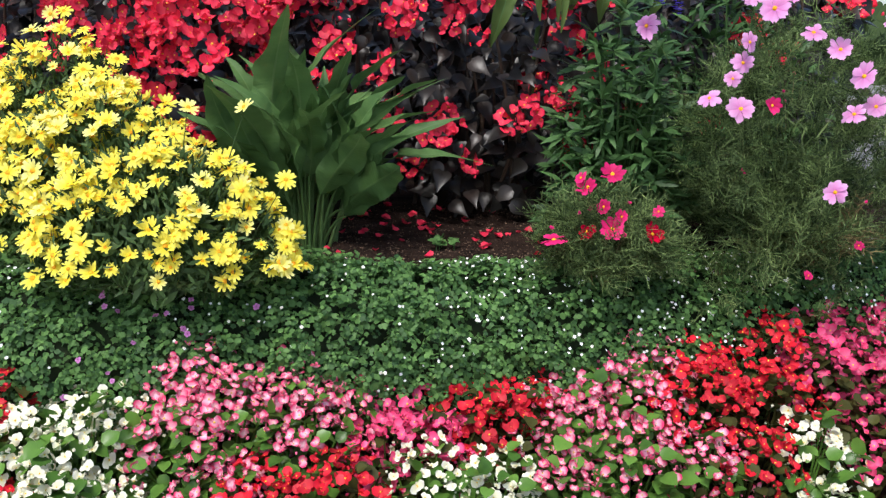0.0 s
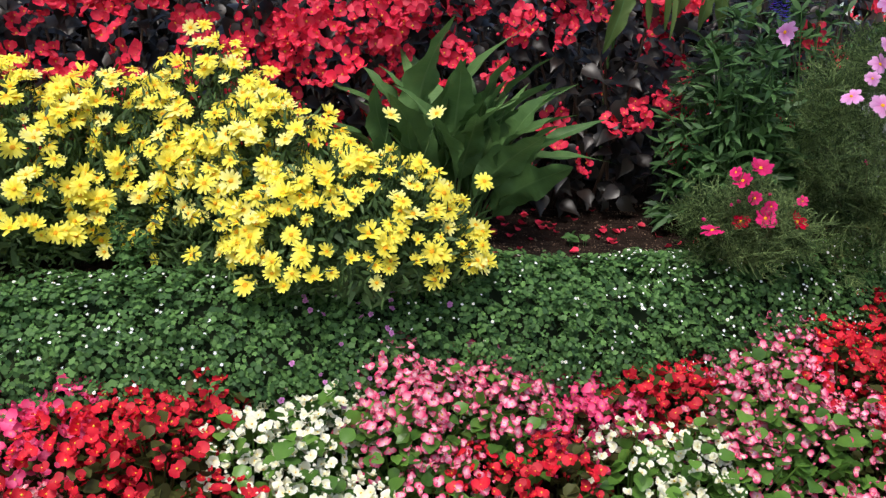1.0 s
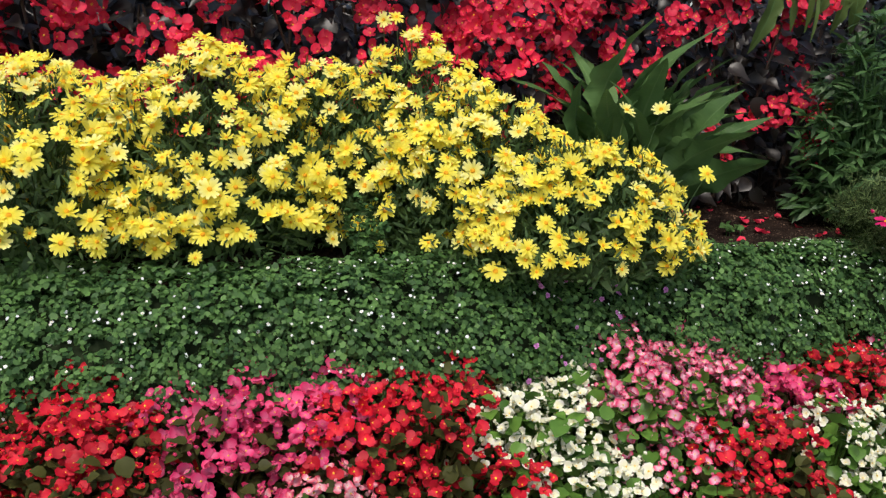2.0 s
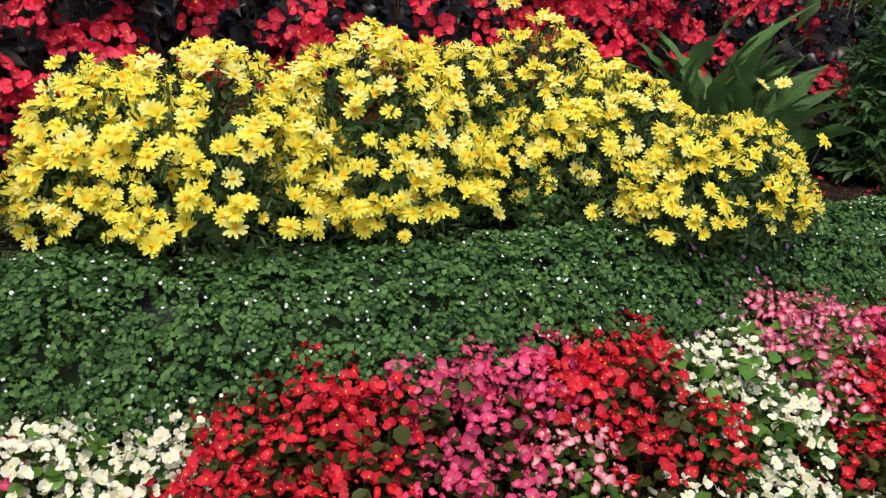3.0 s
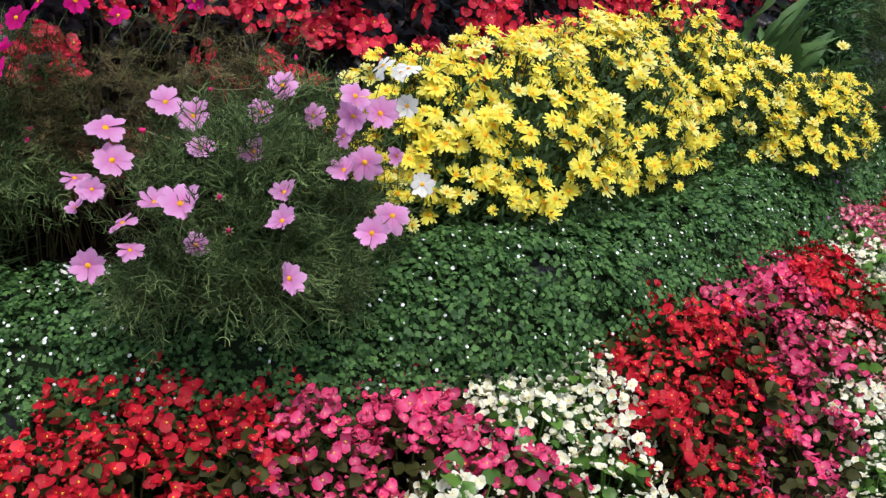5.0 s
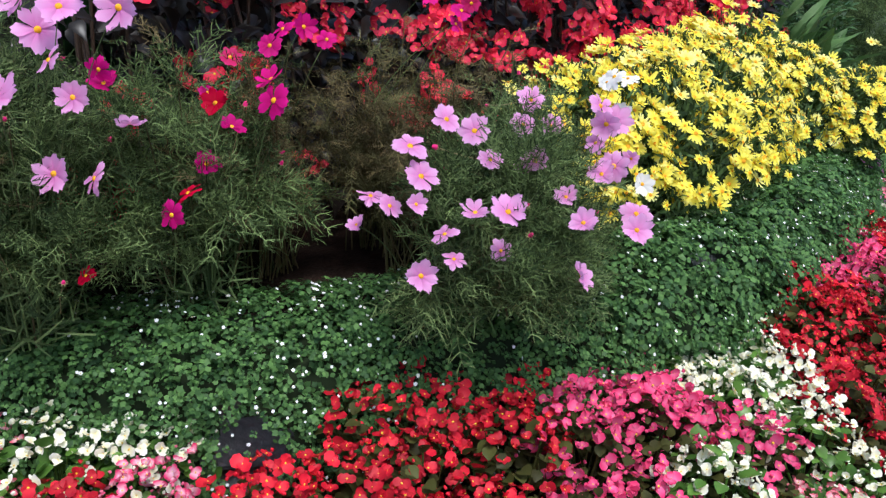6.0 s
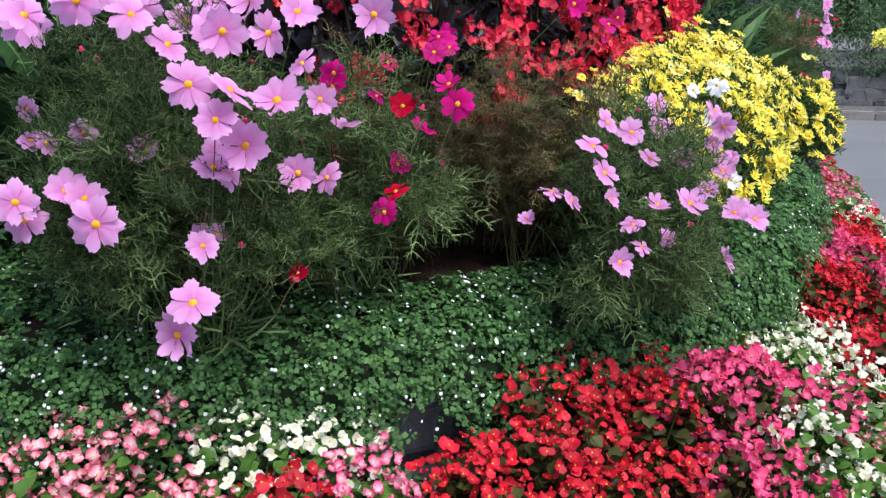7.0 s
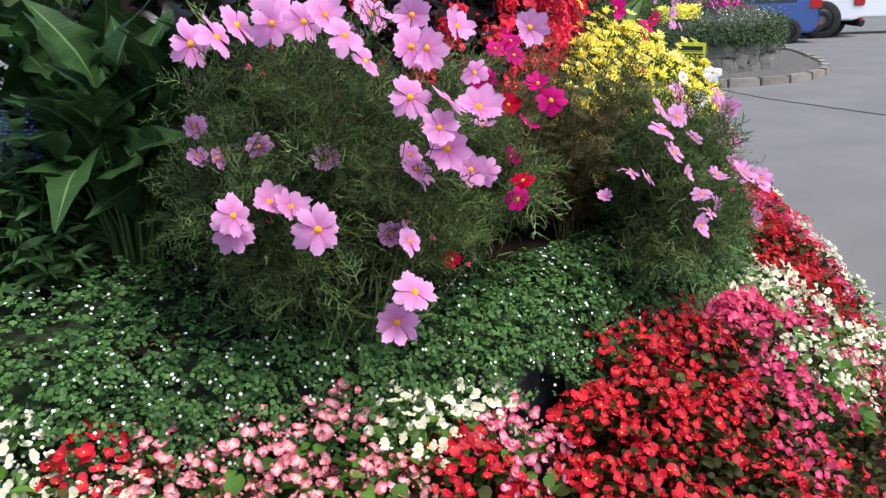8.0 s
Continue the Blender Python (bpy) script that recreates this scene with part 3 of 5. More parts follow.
for row, d in enumerate((0.035, 0.155, 0.275, 0.39, 0.49)):
    step = 0.15 if row < 3 else 0.17
    for s, letter in zip(np.arange(S0, S1, step), PLANTING[row]):
        sj, dj = s + (row % 2) * step / 2 + rng.uniform(-0.03, 0.03), d + rng.uniform(-0.02, 0.02)
        p, o = along(sj, dj), outward(sj)
        colour = COLOUR_OF[letter]
        if row == 0 and math.hypot(p[0] + 2.90, p[1] - 2.24) < 0.15:
            continue
        tall = 1.0 if row < 3 else 0.85
        z = max(0.06, bed_top(dj, p[0]) - 0.27 * tall + rng.uniform(-0.02, 0.025))
        heads = (19, 20, 19, 17, 14) if -2.1 < p[0] < -0.3 else (19, 20, 18, 13, 6)
        begonia_plant(p[0], p[1], z, o, colour, int(heads[row] * FULLNESS[colour]), tall)


# ---- trailing white-flowered bacopa over the wall ----
PROFILE_D = np.array([-0.23, -0.14, -0.05, 0.02, 0.06, 0.05, 0.0])
PROFILE_Z = np.array([0.915, 0.945, 0.92, 0.84, 0.71, 0.57, 0.46])
PROFILE_U = np.linspace(0, 1, 7)


S_CORNER = arc_at(-3.1, 2.56)
S_BARE = arc_at(-0.1, 1.68)


def drape(s, u, lift=0.0):
    """A point of the hanging mat and its outward normal."""
    d, z = np.interp(u, PROFILE_U, PROFILE_D), np.interp(u, PROFILE_U, PROFILE_Z)
    deep = np.clip((s - S_CORNER) / 0.3, 0, 1) * np.clip(1 - u / 0.3, 0, 1)
    d, z = d - 0.24 * deep, z + 0.08 * deep
    short = np.clip((S_BARE - s) / 0.3, 0, 1) * np.clip(1 - u / 0.3, 0, 1)
    d, z = d + 0.07 * short, z - 0.045 * short
    d2, z2 = np.interp(u + 0.02, PROFILE_U, PROFILE_D), np.interp(u + 0.02, PROFILE_U, PROFILE_Z)
    d1, z1 = np.interp(u - 0.02, PROFILE_U, PROFILE_D), np.interp(u - 0.02, PROFILE_U, PROFILE_Z)
    nd, nz = -(z2 - z1), d2 - d1
    k = np.hypot(nd, nz) + 1e-9
    nd, nz = nd / k, nz / k
    lump = np.array([noise.noise(Vector((a * 4.2, b * 5.0, 1.7))) * 0.030 + noise.noise(Vector((a * 11, b * 12, 5.7))) * 0.014 for a, b in zip(s, u)])
    p = along(s, d + nd * (lump + lift))
    o = outward(s)
    return np.column_stack([p, z + nz * (lump + lift)]), np.column_stack([o * nd[:, None], nz])


def bare_patch(p):
    """How bare the wall is: stone shows in two places."""
    a = np.hypot(p[:, 0] + 2.86, p[:, 1] - 2.25) / 0.105 + np.abs(p[:, 2] - 0.66) / 0.14
    b = np.hypot(p[:, 0] + 1.745, p[:, 1] - 1.75) / 0.085 + np.abs(p[:, 2] - 0.86) / 0.055
    return np.minimum(a, b)


def bacopa_plant(sa, sb, index):
    r = np.random.default_rng(400 + index)
    mid = along((sa + sb) / 2, -0.15)
    base = thing("bacopa_plant", (mid[0], mid[1], 0.94), "trailing green bacopa with tiny white flowers, hanging over the stone wall", "bacopa", "bacopa along the wall", "")
    fine = mid[0] < -2.2 and mid[1] < 3.3
    n, ring = int((2900 if fine else 2250 if mid[0] < 1.1 and mid[1] < 3.3 else 1300) * (sb - sa) / 0.6), 5
    s, u = r.uniform(sa - 0.02, sb + 0.02, n), r.uniform(0.02, 1, n)
    p, nrm = drape(s, u, 0.0)
    p = p + nrm * r.uniform(-0.034, 0.022, (n, 1))
    keep = bare_patch(p) > 1.0 + r.normal(0, 0.12, n)
    p, nrm = p[keep], nrm[keep]
    n = len(p)
    face = unit(nrm * 0.8 + np.array([0, -0.1, 0.6]) + r.normal(0, 0.35, (n, 3)))
    side = unit(np.cross(face, random_dirs(n, r)))
    other = np.cross(face, side)
    size = r.uniform(0.0075, 0.0185, n) * (0.8 if fine else 1.0)
    bunches = []
    for k in range(ring):
        a = k * 6.283 / ring + r.normal(0, 0.3, n)
        tip = side * np.cos(a)[:, None] + other * np.sin(a)[:, None]
        look_up = unit(face + tip * 0.25 + r.normal(0, 0.30, (n, 3)))
        bunches.append(scatter(LOBED_LEAF, p + tip * size[:, None] * 0.30 - face * r.uniform(0, 0.008, (n, 1)), turns(tip - face * 0.2, look_up), size * r.uniform(0.75, 1.1, n)))
    v, f = join(bunches)
    part("foliage", np_mesh("bacopa_foliage", v, f, [BACOPA]), base, None, "", "stuff")
    # closed dark sheet behind the leaves, coloured as the shade among them
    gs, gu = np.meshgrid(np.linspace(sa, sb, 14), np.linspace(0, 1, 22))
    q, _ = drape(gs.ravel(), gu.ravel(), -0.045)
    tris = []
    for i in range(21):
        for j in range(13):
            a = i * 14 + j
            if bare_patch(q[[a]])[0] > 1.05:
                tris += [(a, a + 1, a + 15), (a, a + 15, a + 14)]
    part("stem_mat", np_mesh("stem_mat", q, tris, [MAT_SHADE]), base)
    dense = (sa + sb) / 2 > arc_at(-2.4, 1.95) or (sa + sb) / 2 < arc_at(0.1, 1.70)
    white = 400 if dense else 230
    s, u = r.uniform(sa, sb, white), r.uniform(0.10, 0.97, white)
    drift = np.array([noise.noise(Vector((a * 5.0, b * 6.0, 8.3))) for a, b in zip(s, u)]) > r.uniform(-0.45, 0.35, white)
    s, u = s[drift], u[drift]
    p, nrm = drape(s, u, 0.014)
    ok = bare_patch(p) > 0.9
    p, nrm = p[ok], unit(nrm[ok] + np.array([0, -0.3, 0.4]) + r.normal(0, 0.4, (ok.sum(), 3)))
    for i in range(min(58, len(p))):
        part("flower", STAR[i % 2], base, facing(p[i], nrm[i], r.uniform(0, 6), r.uniform(0.5, 0.95)))
    if len(p) > 58:
        q, m = p[58:], nrm[58:]
        v, f = scatter(STAR_SHAPE, q, turns(np.cross(m, random_dirs(len(q), r)), m), r.uniform(0.45, 0.8, len(q)))
        part("blossom", np_mesh("bacopa_blossom", v, f, [WHITE], None, np.ones(len(v))), base, None, "many tiny white flowers", "stuff")


COUNT = 11
cuts = np.linspace(S0, S1, COUNT + 1)
for i in range(COUNT):
    bacopa_plant(cuts[i], cuts[i + 1], i)

lilac = thing("lilac_trailing_plant", (-0.37, 1.75, 0.92), "trailing plant with small lilac flowers among the bacopa", "lilac flowers")
for i in range(34):
    s = arc_at(-0.35, 1.65) + rng.normal(0, 0.10)
    p, nrm = drape(np.array([s]), np.array([rng.uniform(0.3, 0.72)]), 0.018)
    part("flower", PURPLE_STAR, lilac, facing(p[0], unit(nrm[0] + rng.normal(0, 0.5, 3)), rng.uniform(0, 6), rng.uniform(0.7, 1.1)))


# ---- yellow daisies ----
def daisy_plant(cx, cy, rx, ry, top, heads, seed, zb=0.94, high=(), skirt=0.16):
    r = np.random.default_rng(seed)
    h = top - zb
    base = thing("daisy_plant", (cx, cy, zb), "bushy marguerite covered in lemon-yellow daisies with golden centres", "daisy bush", "yellow daisies of the raised bed")
    n = 4600
    d = random_dirs(n, r)
    d[:, 2] = np.abs(d[:, 2])
    k = r.uniform(0.35, 0.98, (n, 1)) ** 0.5
    size = np.array([rx, ry, h])
    p = np.array([cx, cy, zb]) + d * k * size
    tip = unit(d * 0.7 + np.array([0, 0, 0.4]) + r.normal(0, 0.5, (n, 3)))
    v, f = scatter(LANCE_LEAF, p, turns(tip, d + r.normal(0, 0.5, (n, 3))), r.uniform(0.012, 0.032, n))
    m = 1500
    e = random_dirs(m, r)
    e[:, 2] = np.abs(e[:, 2])
    inner = scatter(LANCE_LEAF, np.array([cx, cy, zb]) + e * r.uniform(0.25, 0.85, (m, 1)) * size, turns(random_dirs(m, r), e), r.uniform(0.035, 0.06, m))
    v, f = join([(v, f), inner])
    stems = []
    for i in range(60):
        q = np.array([cx, cy, zb]) + d[i] * size * 0.95
        o = np.array([cx, cy, zb - 0.02]) + d[i] * np.array([0.05, 0.05, 0])
        stems.append(tube([o, (o + q) / 2 + np.array([0, 0, 0.02]), q], [0.004, 0.003, 0.0015], 4))
    sv, sf = join(stems)
    v, f = join([(v, f), (sv, sf)])
    part("foliage", np_mesh("daisy_foliage", v, f, [DAISY_LEAF]), base, None, "", "stuff")
    made = 0
    while made < heads:
        e = random_dirs(1, r)[0]
        e[2] = abs(e[2])
        if e[1] > 0.55 or e[2] < 0.06 or r.random() < 0.25 * max(0.0, e[1]) or noise.noise(Vector(e) * 6 + Vector((0, seed, 0))) < -0.22 * (1.3 - e[2]) - 0.05:
            continue
        if e[2] < skirt and r.random() < 0.8:
            continue
        lump = 1 + 0.07 * noise.noise(Vector(e) * 2.6 + Vector((seed, 0, 0)))
        q = np.array([cx, cy, zb]) + e * size * lump * r.uniform(0.92, 1.04)
        nrm = unit(e * 0.6 + np.array([-0.1, -0.6, 0.6]) + r.normal(0, 0.24, 3))
        part("flower", DAISY[r.integers(5)], base, facing(q, nrm, r.uniform(0, 6), r.uniform(0.6, 1.28)))
        made += 1
    for x, y, z in high:
        q = np.array([x, y, z])
        nrm = unit(np.array([-0.1, -0.6, 0.7]) + r.normal(0, 0.2, 3))
        part("flower", DAISY[r.integers(5)], base, facing(q, nrm, r.uniform(0, 6), 1.05))
        foot = np.array([cx, cy, zb]) * 0.4 + q * 0.6 - np.array([0, 0, 0.12])
        part("stalk", np_mesh("daisy_stalk", *tube([foot, (foot + q) / 2 + r.normal(0, 0.006, 3), q - nrm * 0.004], [0.0014, 0.0012, 0.001], 4), [DAISY_LEAF]), base)


daisy_plant(-0.34, 1.68, 0.30, 0.17, 1.235, 225, 501, 0.92, [(-0.262, 1.656, 1.305), (-0.151, 1.694, 1.305), (-0.055, 1.621, 1.158)], 0.10)
daisy_plant(-0.54, 1.90, 0.30, 0.25, 1.34, 190, 506, 0.92, (), 0.38)
daisy_plant(-0.68, 2.07, 0.28, 0.29, 1.46, 200, 505, 0.94, [(-0.699, 2.20, 1.517), (-0.735, 2.20, 1.508)], 0.36)
daisy_plant(-0.93, 2.10, 0.24, 0.27, 1.40, 130, 507, 0.94, (), 0.3)
daisy_plant(-1.22, 2.04, 0.34, 0.38, 1.415, 400, 502, 0.945)
daisy_plant(-1.60, 2.03, 0.36, 0.37, 1.375, 390, 503)
daisy_plant(-1.82, 2.11, 0.24, 0.31, 1.35, 270, 504)

shoot = thing("bacopa_shoot", (-0.86, 1.80, 0.92), "upright leafy shoot of bacopa between two daisy bushes", "bacopa")
r = np.random.default_rng(431)
for k in range(5):
    o = np.array([-0.86 + r.normal(0, 0.02), 1.80 + r.normal(0, 0.02), 0.90])
    q = o + np.array([r.normal(0, 0.02), -0.02 + r.normal(0, 0.015), r.uniform(0.12, 0.20)])
    n = 46
    t = r.uniform(0.1, 1, n)[:, None]
    leaves = scatter(LOBED_LEAF, o + (q - o) * t + r.normal(0, 0.006, (n, 3)), turns(np.column_stack([r.normal(0, 1, (n, 2)), r.uniform(-0.2, 0.5, n)]), np.array([0, -0.5, 1.0]) + r.normal(0, 0.3, (n, 3))), r.uniform(0.010, 0.019, n))
    part("sprig", np_mesh("bacopa_sprig", *join([tube([o, (o + q) / 2, q], [0.002, 0.0018, 0.001], 4), leaves]), [BACOPA]), shoot)


# ---- cosmos ----
def ribbon(points, width):
    """A thin tapering strip of leaf along a bent line."""
    p = np.asarray(points, dtype=float)
    way = unit(np.gradient(p, axis=0))
    side = unit(np.cross(way, np.array([0.15, 0.1, 1.0])))
    w = width * np.linspace(1.0, 0.35, len(p))[:, None]
    v = np.stack([p - side * w, p + side * w], axis=1).reshape(-1, 3)
    f = [t for i in range(len(p) - 1) for t in ((2 * i, 2 * i + 1, 2 * i + 3), (2 * i, 2 * i + 3, 2 * i + 2))]
    return v, np.array(f)


def spray(seed):
    """A feathery leaf along y: an arched midrib with paired, hooked and forked leaflets."""
    r = np.random.default_rng(seed)
    lean = r.uniform(-0.25, 0.25)
    rib = [np.array([lean * t * t, t, 0.10 * t - 0.34 * t * t]) for t in np.linspace(0, 1, 5)]
    pieces = [ribbon(rib, 0.013)]
    for i in range(5):
        t = 0.18 + 0.17 * i
        foot = np.array([lean * t * t, t, 0.10 * t - 0.34 * t * t])
        for side in (-1, 1):
            size = r.uniform(0.30, 0.50) * (1.0 - 0.10 * i)
            way = unit(np.array([side * r.uniform(0.6, 1.0), r.uniform(0.3, 0.8), r.uniform(-0.3, 0.5)]))
            hook = np.array([-side * r.uniform(0.0, 0.35), r.uniform(0.2, 0.6), r.uniform(-0.5, 0.2)])
            line = [foot + (way * q + hook * q * q) * size for q in (0, 0.34, 0.67, 1.0)]
            pieces.append(ribbon(line, 0.015))
            for k in (1, 2):
                turn = unit(way + r.normal(0, 0.55, 3))
                pieces.append(ribbon([line[k], line[k] + turn * size * r.uniform(0.3, 0.5)], 0.013))
    return join(pieces)


SPRAYS = [spray(k) for k in (1, 2, 3, 4)]


def cosmos_plant(cx, cy, rx, ry, top, flowers, label, seed, sprays=900, dry=0.06, low=0.0, lean=(0, 0)):
    """flowers: colour and place of each head."""
    r = np.random.default_rng(seed)
    zb = 0.92
    base = thing("cosmos_plant", (cx, cy, zb), label, "cosmos", "cosmos of the raised bed")
    h = top - zb
    rx, ry = rx * 0.86, ry * 0.86
    parts, dried, stems = [], [], []
    for i in range(28):
        a, u = r.uniform(0, 6.28), math.sqrt(r.uniform(0.02, 1))
        end = np.array([cx + math.cos(a) * rx * u + lean[0], cy + math.sin(a) * ry * u + lean[1], zb + h * (1 - 0.55 * u * u) * r.uniform(0.55, 1.02) - low * u])
        foot = np.array([cx + math.cos(a) * 0.07 * u, cy + math.sin(a) * 0.07 * u, zb - 0.02])
        bend = foot * 0.45 + end * 0.55 + np.array([0, 0, 0.05])
        ts = np.linspace(0, 1, 7)[:, None]
        line = (1 - ts) ** 2 * foot + 2 * ts * (1 - ts) * bend + ts ** 2 * end
        (dried if r.random() < dry * 2 else stems).append(tube(line, np.linspace(0.0022, 0.0008, 7), 4))
        n = sprays // 130
        t = r.uniform(0.3, 1.0, n)[:, None]
        q = (1 - t) ** 2 * foot + 2 * t * (1 - t) * bend + t ** 2 * end
        out = unit(np.column_stack([r.normal(0, 1, n), r.normal(0, 1, n), r.uniform(-0.3, 1.0, n)]))
        v, f = scatter(SPRAYS[i % 4], q, turns(out, np.array([0, 0, 1.0]) + r.normal(0, 0.4, (n, 3))), r.uniform(0.05, 0.10, n))
        (dried if r.random() < dry else parts).append((v, f))
    for i in range(100):
        e = unit(r.normal(size=3))
        e[2] = abs(e[2])
        hub = np.array([cx + lean[0], cy + lean[1], zb + 0.05]) + e * np.array([rx, ry, h * 0.85]) * r.uniform(0.4, 1.0) ** 0.5
        hub[2] -= low * max(0.0, 1 - e[2] * 2.5)
        n = sprays // 190
        q = hub + r.normal(0, 0.020, (n, 3))
        way = unit(e * 0.5 + np.array([0, 0, 0.1]) + r.normal(0, 0.5, 3))
        out = unit(way + r.normal(0, 0.6, (n, 3)))
        parts.append(scatter(SPRAYS[i % 4], q, turns(out, np.array([0, 0, 1.0]) + r.normal(0, 0.5, (n, 3))), r.uniform(0.055, 0.105, n)))
    m = sprays // 2
    e = random_dirs(m, r)
    e[:, 2] = np.abs(e[:, 2])
    q = np.array([cx + lean[0] * 0.6, cy + lean[1] * 0.6, zb]) + e * r.uniform(0.1, 0.65, (m, 1)) * np.array([rx, ry, h])
    parts.append(scatter(INNER_THREAD, q, turns(random_dirs(m, r), e), r.uniform(0.04, 0.075, m)))
    part("foliage", np_mesh("cosmos_foliage", *join(parts + stems), [COSMOS_LEAF]), base, None, "", "stuff")
    for i in range(9):
        e = unit(r.normal(size=3) + np.array([0, -0.6, 0.3]))
        q = np.array([cx + lean[0], cy + lean[1], zb + 0.08]) + np.array([e[0] * rx, e[1] * ry, abs(e[2]) * h * 0.85]) * r.uniform(0.9, 1.1)
        part("bud", COSMOS_BUD, base, facing(q, unit(e + np.array([0, 0, 1.0])), r.uniform(0, 6), r.uniform(0.7, 1.2)))
    if dried:
        part("dry_foliage", np_mesh("cosmos_dry", *join(dried), [COSMOS_DRY]), base, None, "dry straw-coloured stalks", "stuff")
    for i, (colour, x, y, z, size) in enumerate(flowers):
        q = np.array([x, y, z])
        aim = unit(np.array([0.1, -0.1, 1.5] if x > 0 else ([-4.1, 1.6, 1.5] if x < -2.9 else ([-3.9, 1.2, 1.5] if y > 2.2 else [-3.5, 0.7, 1.5]))) - q)
        nrm = unit(aim * 0.72 + np.array([0, 0, 0.30]) + r.normal(0, 0.30, 3))
        m = facing(q, nrm, r.uniform(0, 6), size * r.uniform(0.94, 1.06))
        head = part("flower", COSMOS_HEAD[colour][r.integers(4)], base, m)
        eye = new("eye", COSMOS_EYE)
        eye.parent = head
        fall = min(0.17, (z - zb) * 0.6)
        foot = np.array([cx + (x - cx) * 0.72, cy + (y - cy) * 0.72, z - fall]) + r.normal(0, 0.015, 3)
        mid = (q + foot) / 2 + np.array([0, 0, 0.02]) + r.normal(0, 0.008, 3)
        ts = np.linspace(0, 1, 7)[:, None]
        line = (1 - ts) ** 2 * foot + 2 * ts * (1 - ts) * mid + ts ** 2 * (q - nrm * 0.004)
        part("stalk", np_mesh("cosmos_stalk", *tube(line, np.full(7, 0.0009), 4), [COSMOS_LEAF]), base)


cosmos_plant(-2.46, 1.92, 0.25, 0.18, 1.27, [
    ("pale_pink", -2.668, 1.972, 1.254, 1), ("pale_pink", -2.675, 1.945, 1.203, 0.9), ("pale_pink", -2.726, 1.919, 1.165, 0.6), ("pale_pink", -2.555, 1.972, 1.288, 0.85),
    ("pale_pink", -2.528, 1.928, 1.265, 0.95), ("pale_pink", -2.544, 1.885, 1.215, 0.7), ("pale_pink", -2.476, 1.828, 1.205, 0.85), ("pale_pink", -2.646, 1.784, 1.148, 0.95),
    ("pale_pink", -2.659, 1.843, 1.144, 0.75), ("pale_pink", -2.699, 1.881, 1.110, 0.75), ("pale_pink", -2.700, 2.045, 1.164, 0.75), ("pale_pink", -2.695, 2.005, 1.148, 0.75),
    ("pale_pink", -2.600, 1.831, 1.062, 0.65), ("pale_pink", -2.700, 1.863, 1.068, 0.65), ("pale_pink", -2.682, 2.102, 1.100, 0.55), ("pale_pink", -2.760, 1.890, 1.050, 0.8),
    ("pale_pink", -2.489, 1.728, 0.999, 0.85), ("pale_pink", -2.335, 1.687, 1.056, 0.85), ("pale_pink", -2.454, 1.777, 1.137, 0.7), ("pale_pink", -2.411, 1.893, 1.263, 0.75),
    ("pale_pink", -2.505, 1.715, 1.105, 0.8)], "airy cosmos with pale pink flowers at the bed's edge", 601, 1800, 0.07, 0.08)
cosmos_plant(-2.24, 2.00, 0.18, 0.18, 1.30, [
    ("pale_pink", -2.268, 1.798, 1.286, 0.9), ("pale_pink", -2.297, 1.771, 1.254, 0.85), ("pale_pink", -2.215, 1.790, 1.250, 0.95), ("pale_pink", -2.305, 1.790, 1.217, 0.65),
    ("pale_pink", -2.282, 1.762, 1.168, 0.95), ("pale_pink", -2.330, 1.765, 1.160, 0.8), ("pale_pink", -2.202, 1.760, 1.171, 0.6), ("pale_pink", -2.248, 1.727, 1.066, 0.95),
    ("pale_pink", -2.450, 1.870, 1.187, 0.75), ("pale_pink", -2.349, 1.911, 1.305, 0.8), ("pale_pink", -2.290, 1.900, 1.245, 0.75),
    ("white", -2.190, 1.805, 1.337, 0.75), ("white", -2.125, 1.804, 1.328, 0.75), ("white", -2.080, 1.875, 1.316, 0.6), ("white", -2.108, 1.829, 1.253, 0.7), ("white", -2.132, 1.765, 1.104, 0.75)],
    "cosmos with white and pale pink flowers beside yellow daisies", 602, 1200, 0.15, 0.08)
cosmos_plant(-2.77, 2.48, 0.30, 0.26, 1.48, [
    ("magenta", -3.023, 2.336, 1.415, 0.7), ("magenta", -3.011, 2.347, 1.391, 0.7), ("magenta", -2.747, 2.225, 1.338, 1.0), ("crimson", -2.810, 2.315, 1.338, 0.75),
    ("magenta", -2.809, 2.276, 1.295, 0.75), ("magenta", -2.957, 2.284, 1.159, 0.8), ("magenta", -2.851, 2.308, 1.231, 0.7), ("crimson", -2.923, 2.276, 1.192, 0.75),
    ("magenta", -2.720, 2.256, 1.374, 0.9), ("magenta", -2.662, 2.315, 1.434, 0.75), ("magenta", -2.612, 2.327, 1.464, 0.8), ("magenta", -2.754, 2.404, 1.351, 0.6),
    ("magenta", -2.530, 2.350, 1.466, 0.8), ("magenta", -2.427, 2.386, 1.436, 0.7), ("rose", -2.678, 2.416, 1.414, 0.7),
    ("magenta", -2.45, 2.079, 1.526, 0.85), ("magenta", -2.45, 2.002, 1.483, 0.65), ("rose", -2.44, 1.985, 1.496, 0.55), ("magenta", -2.46, 2.01, 1.459, 0.55)],
    "tall cosmos with magenta and crimson flowers", 603, 1700, 0.2, -0.16)
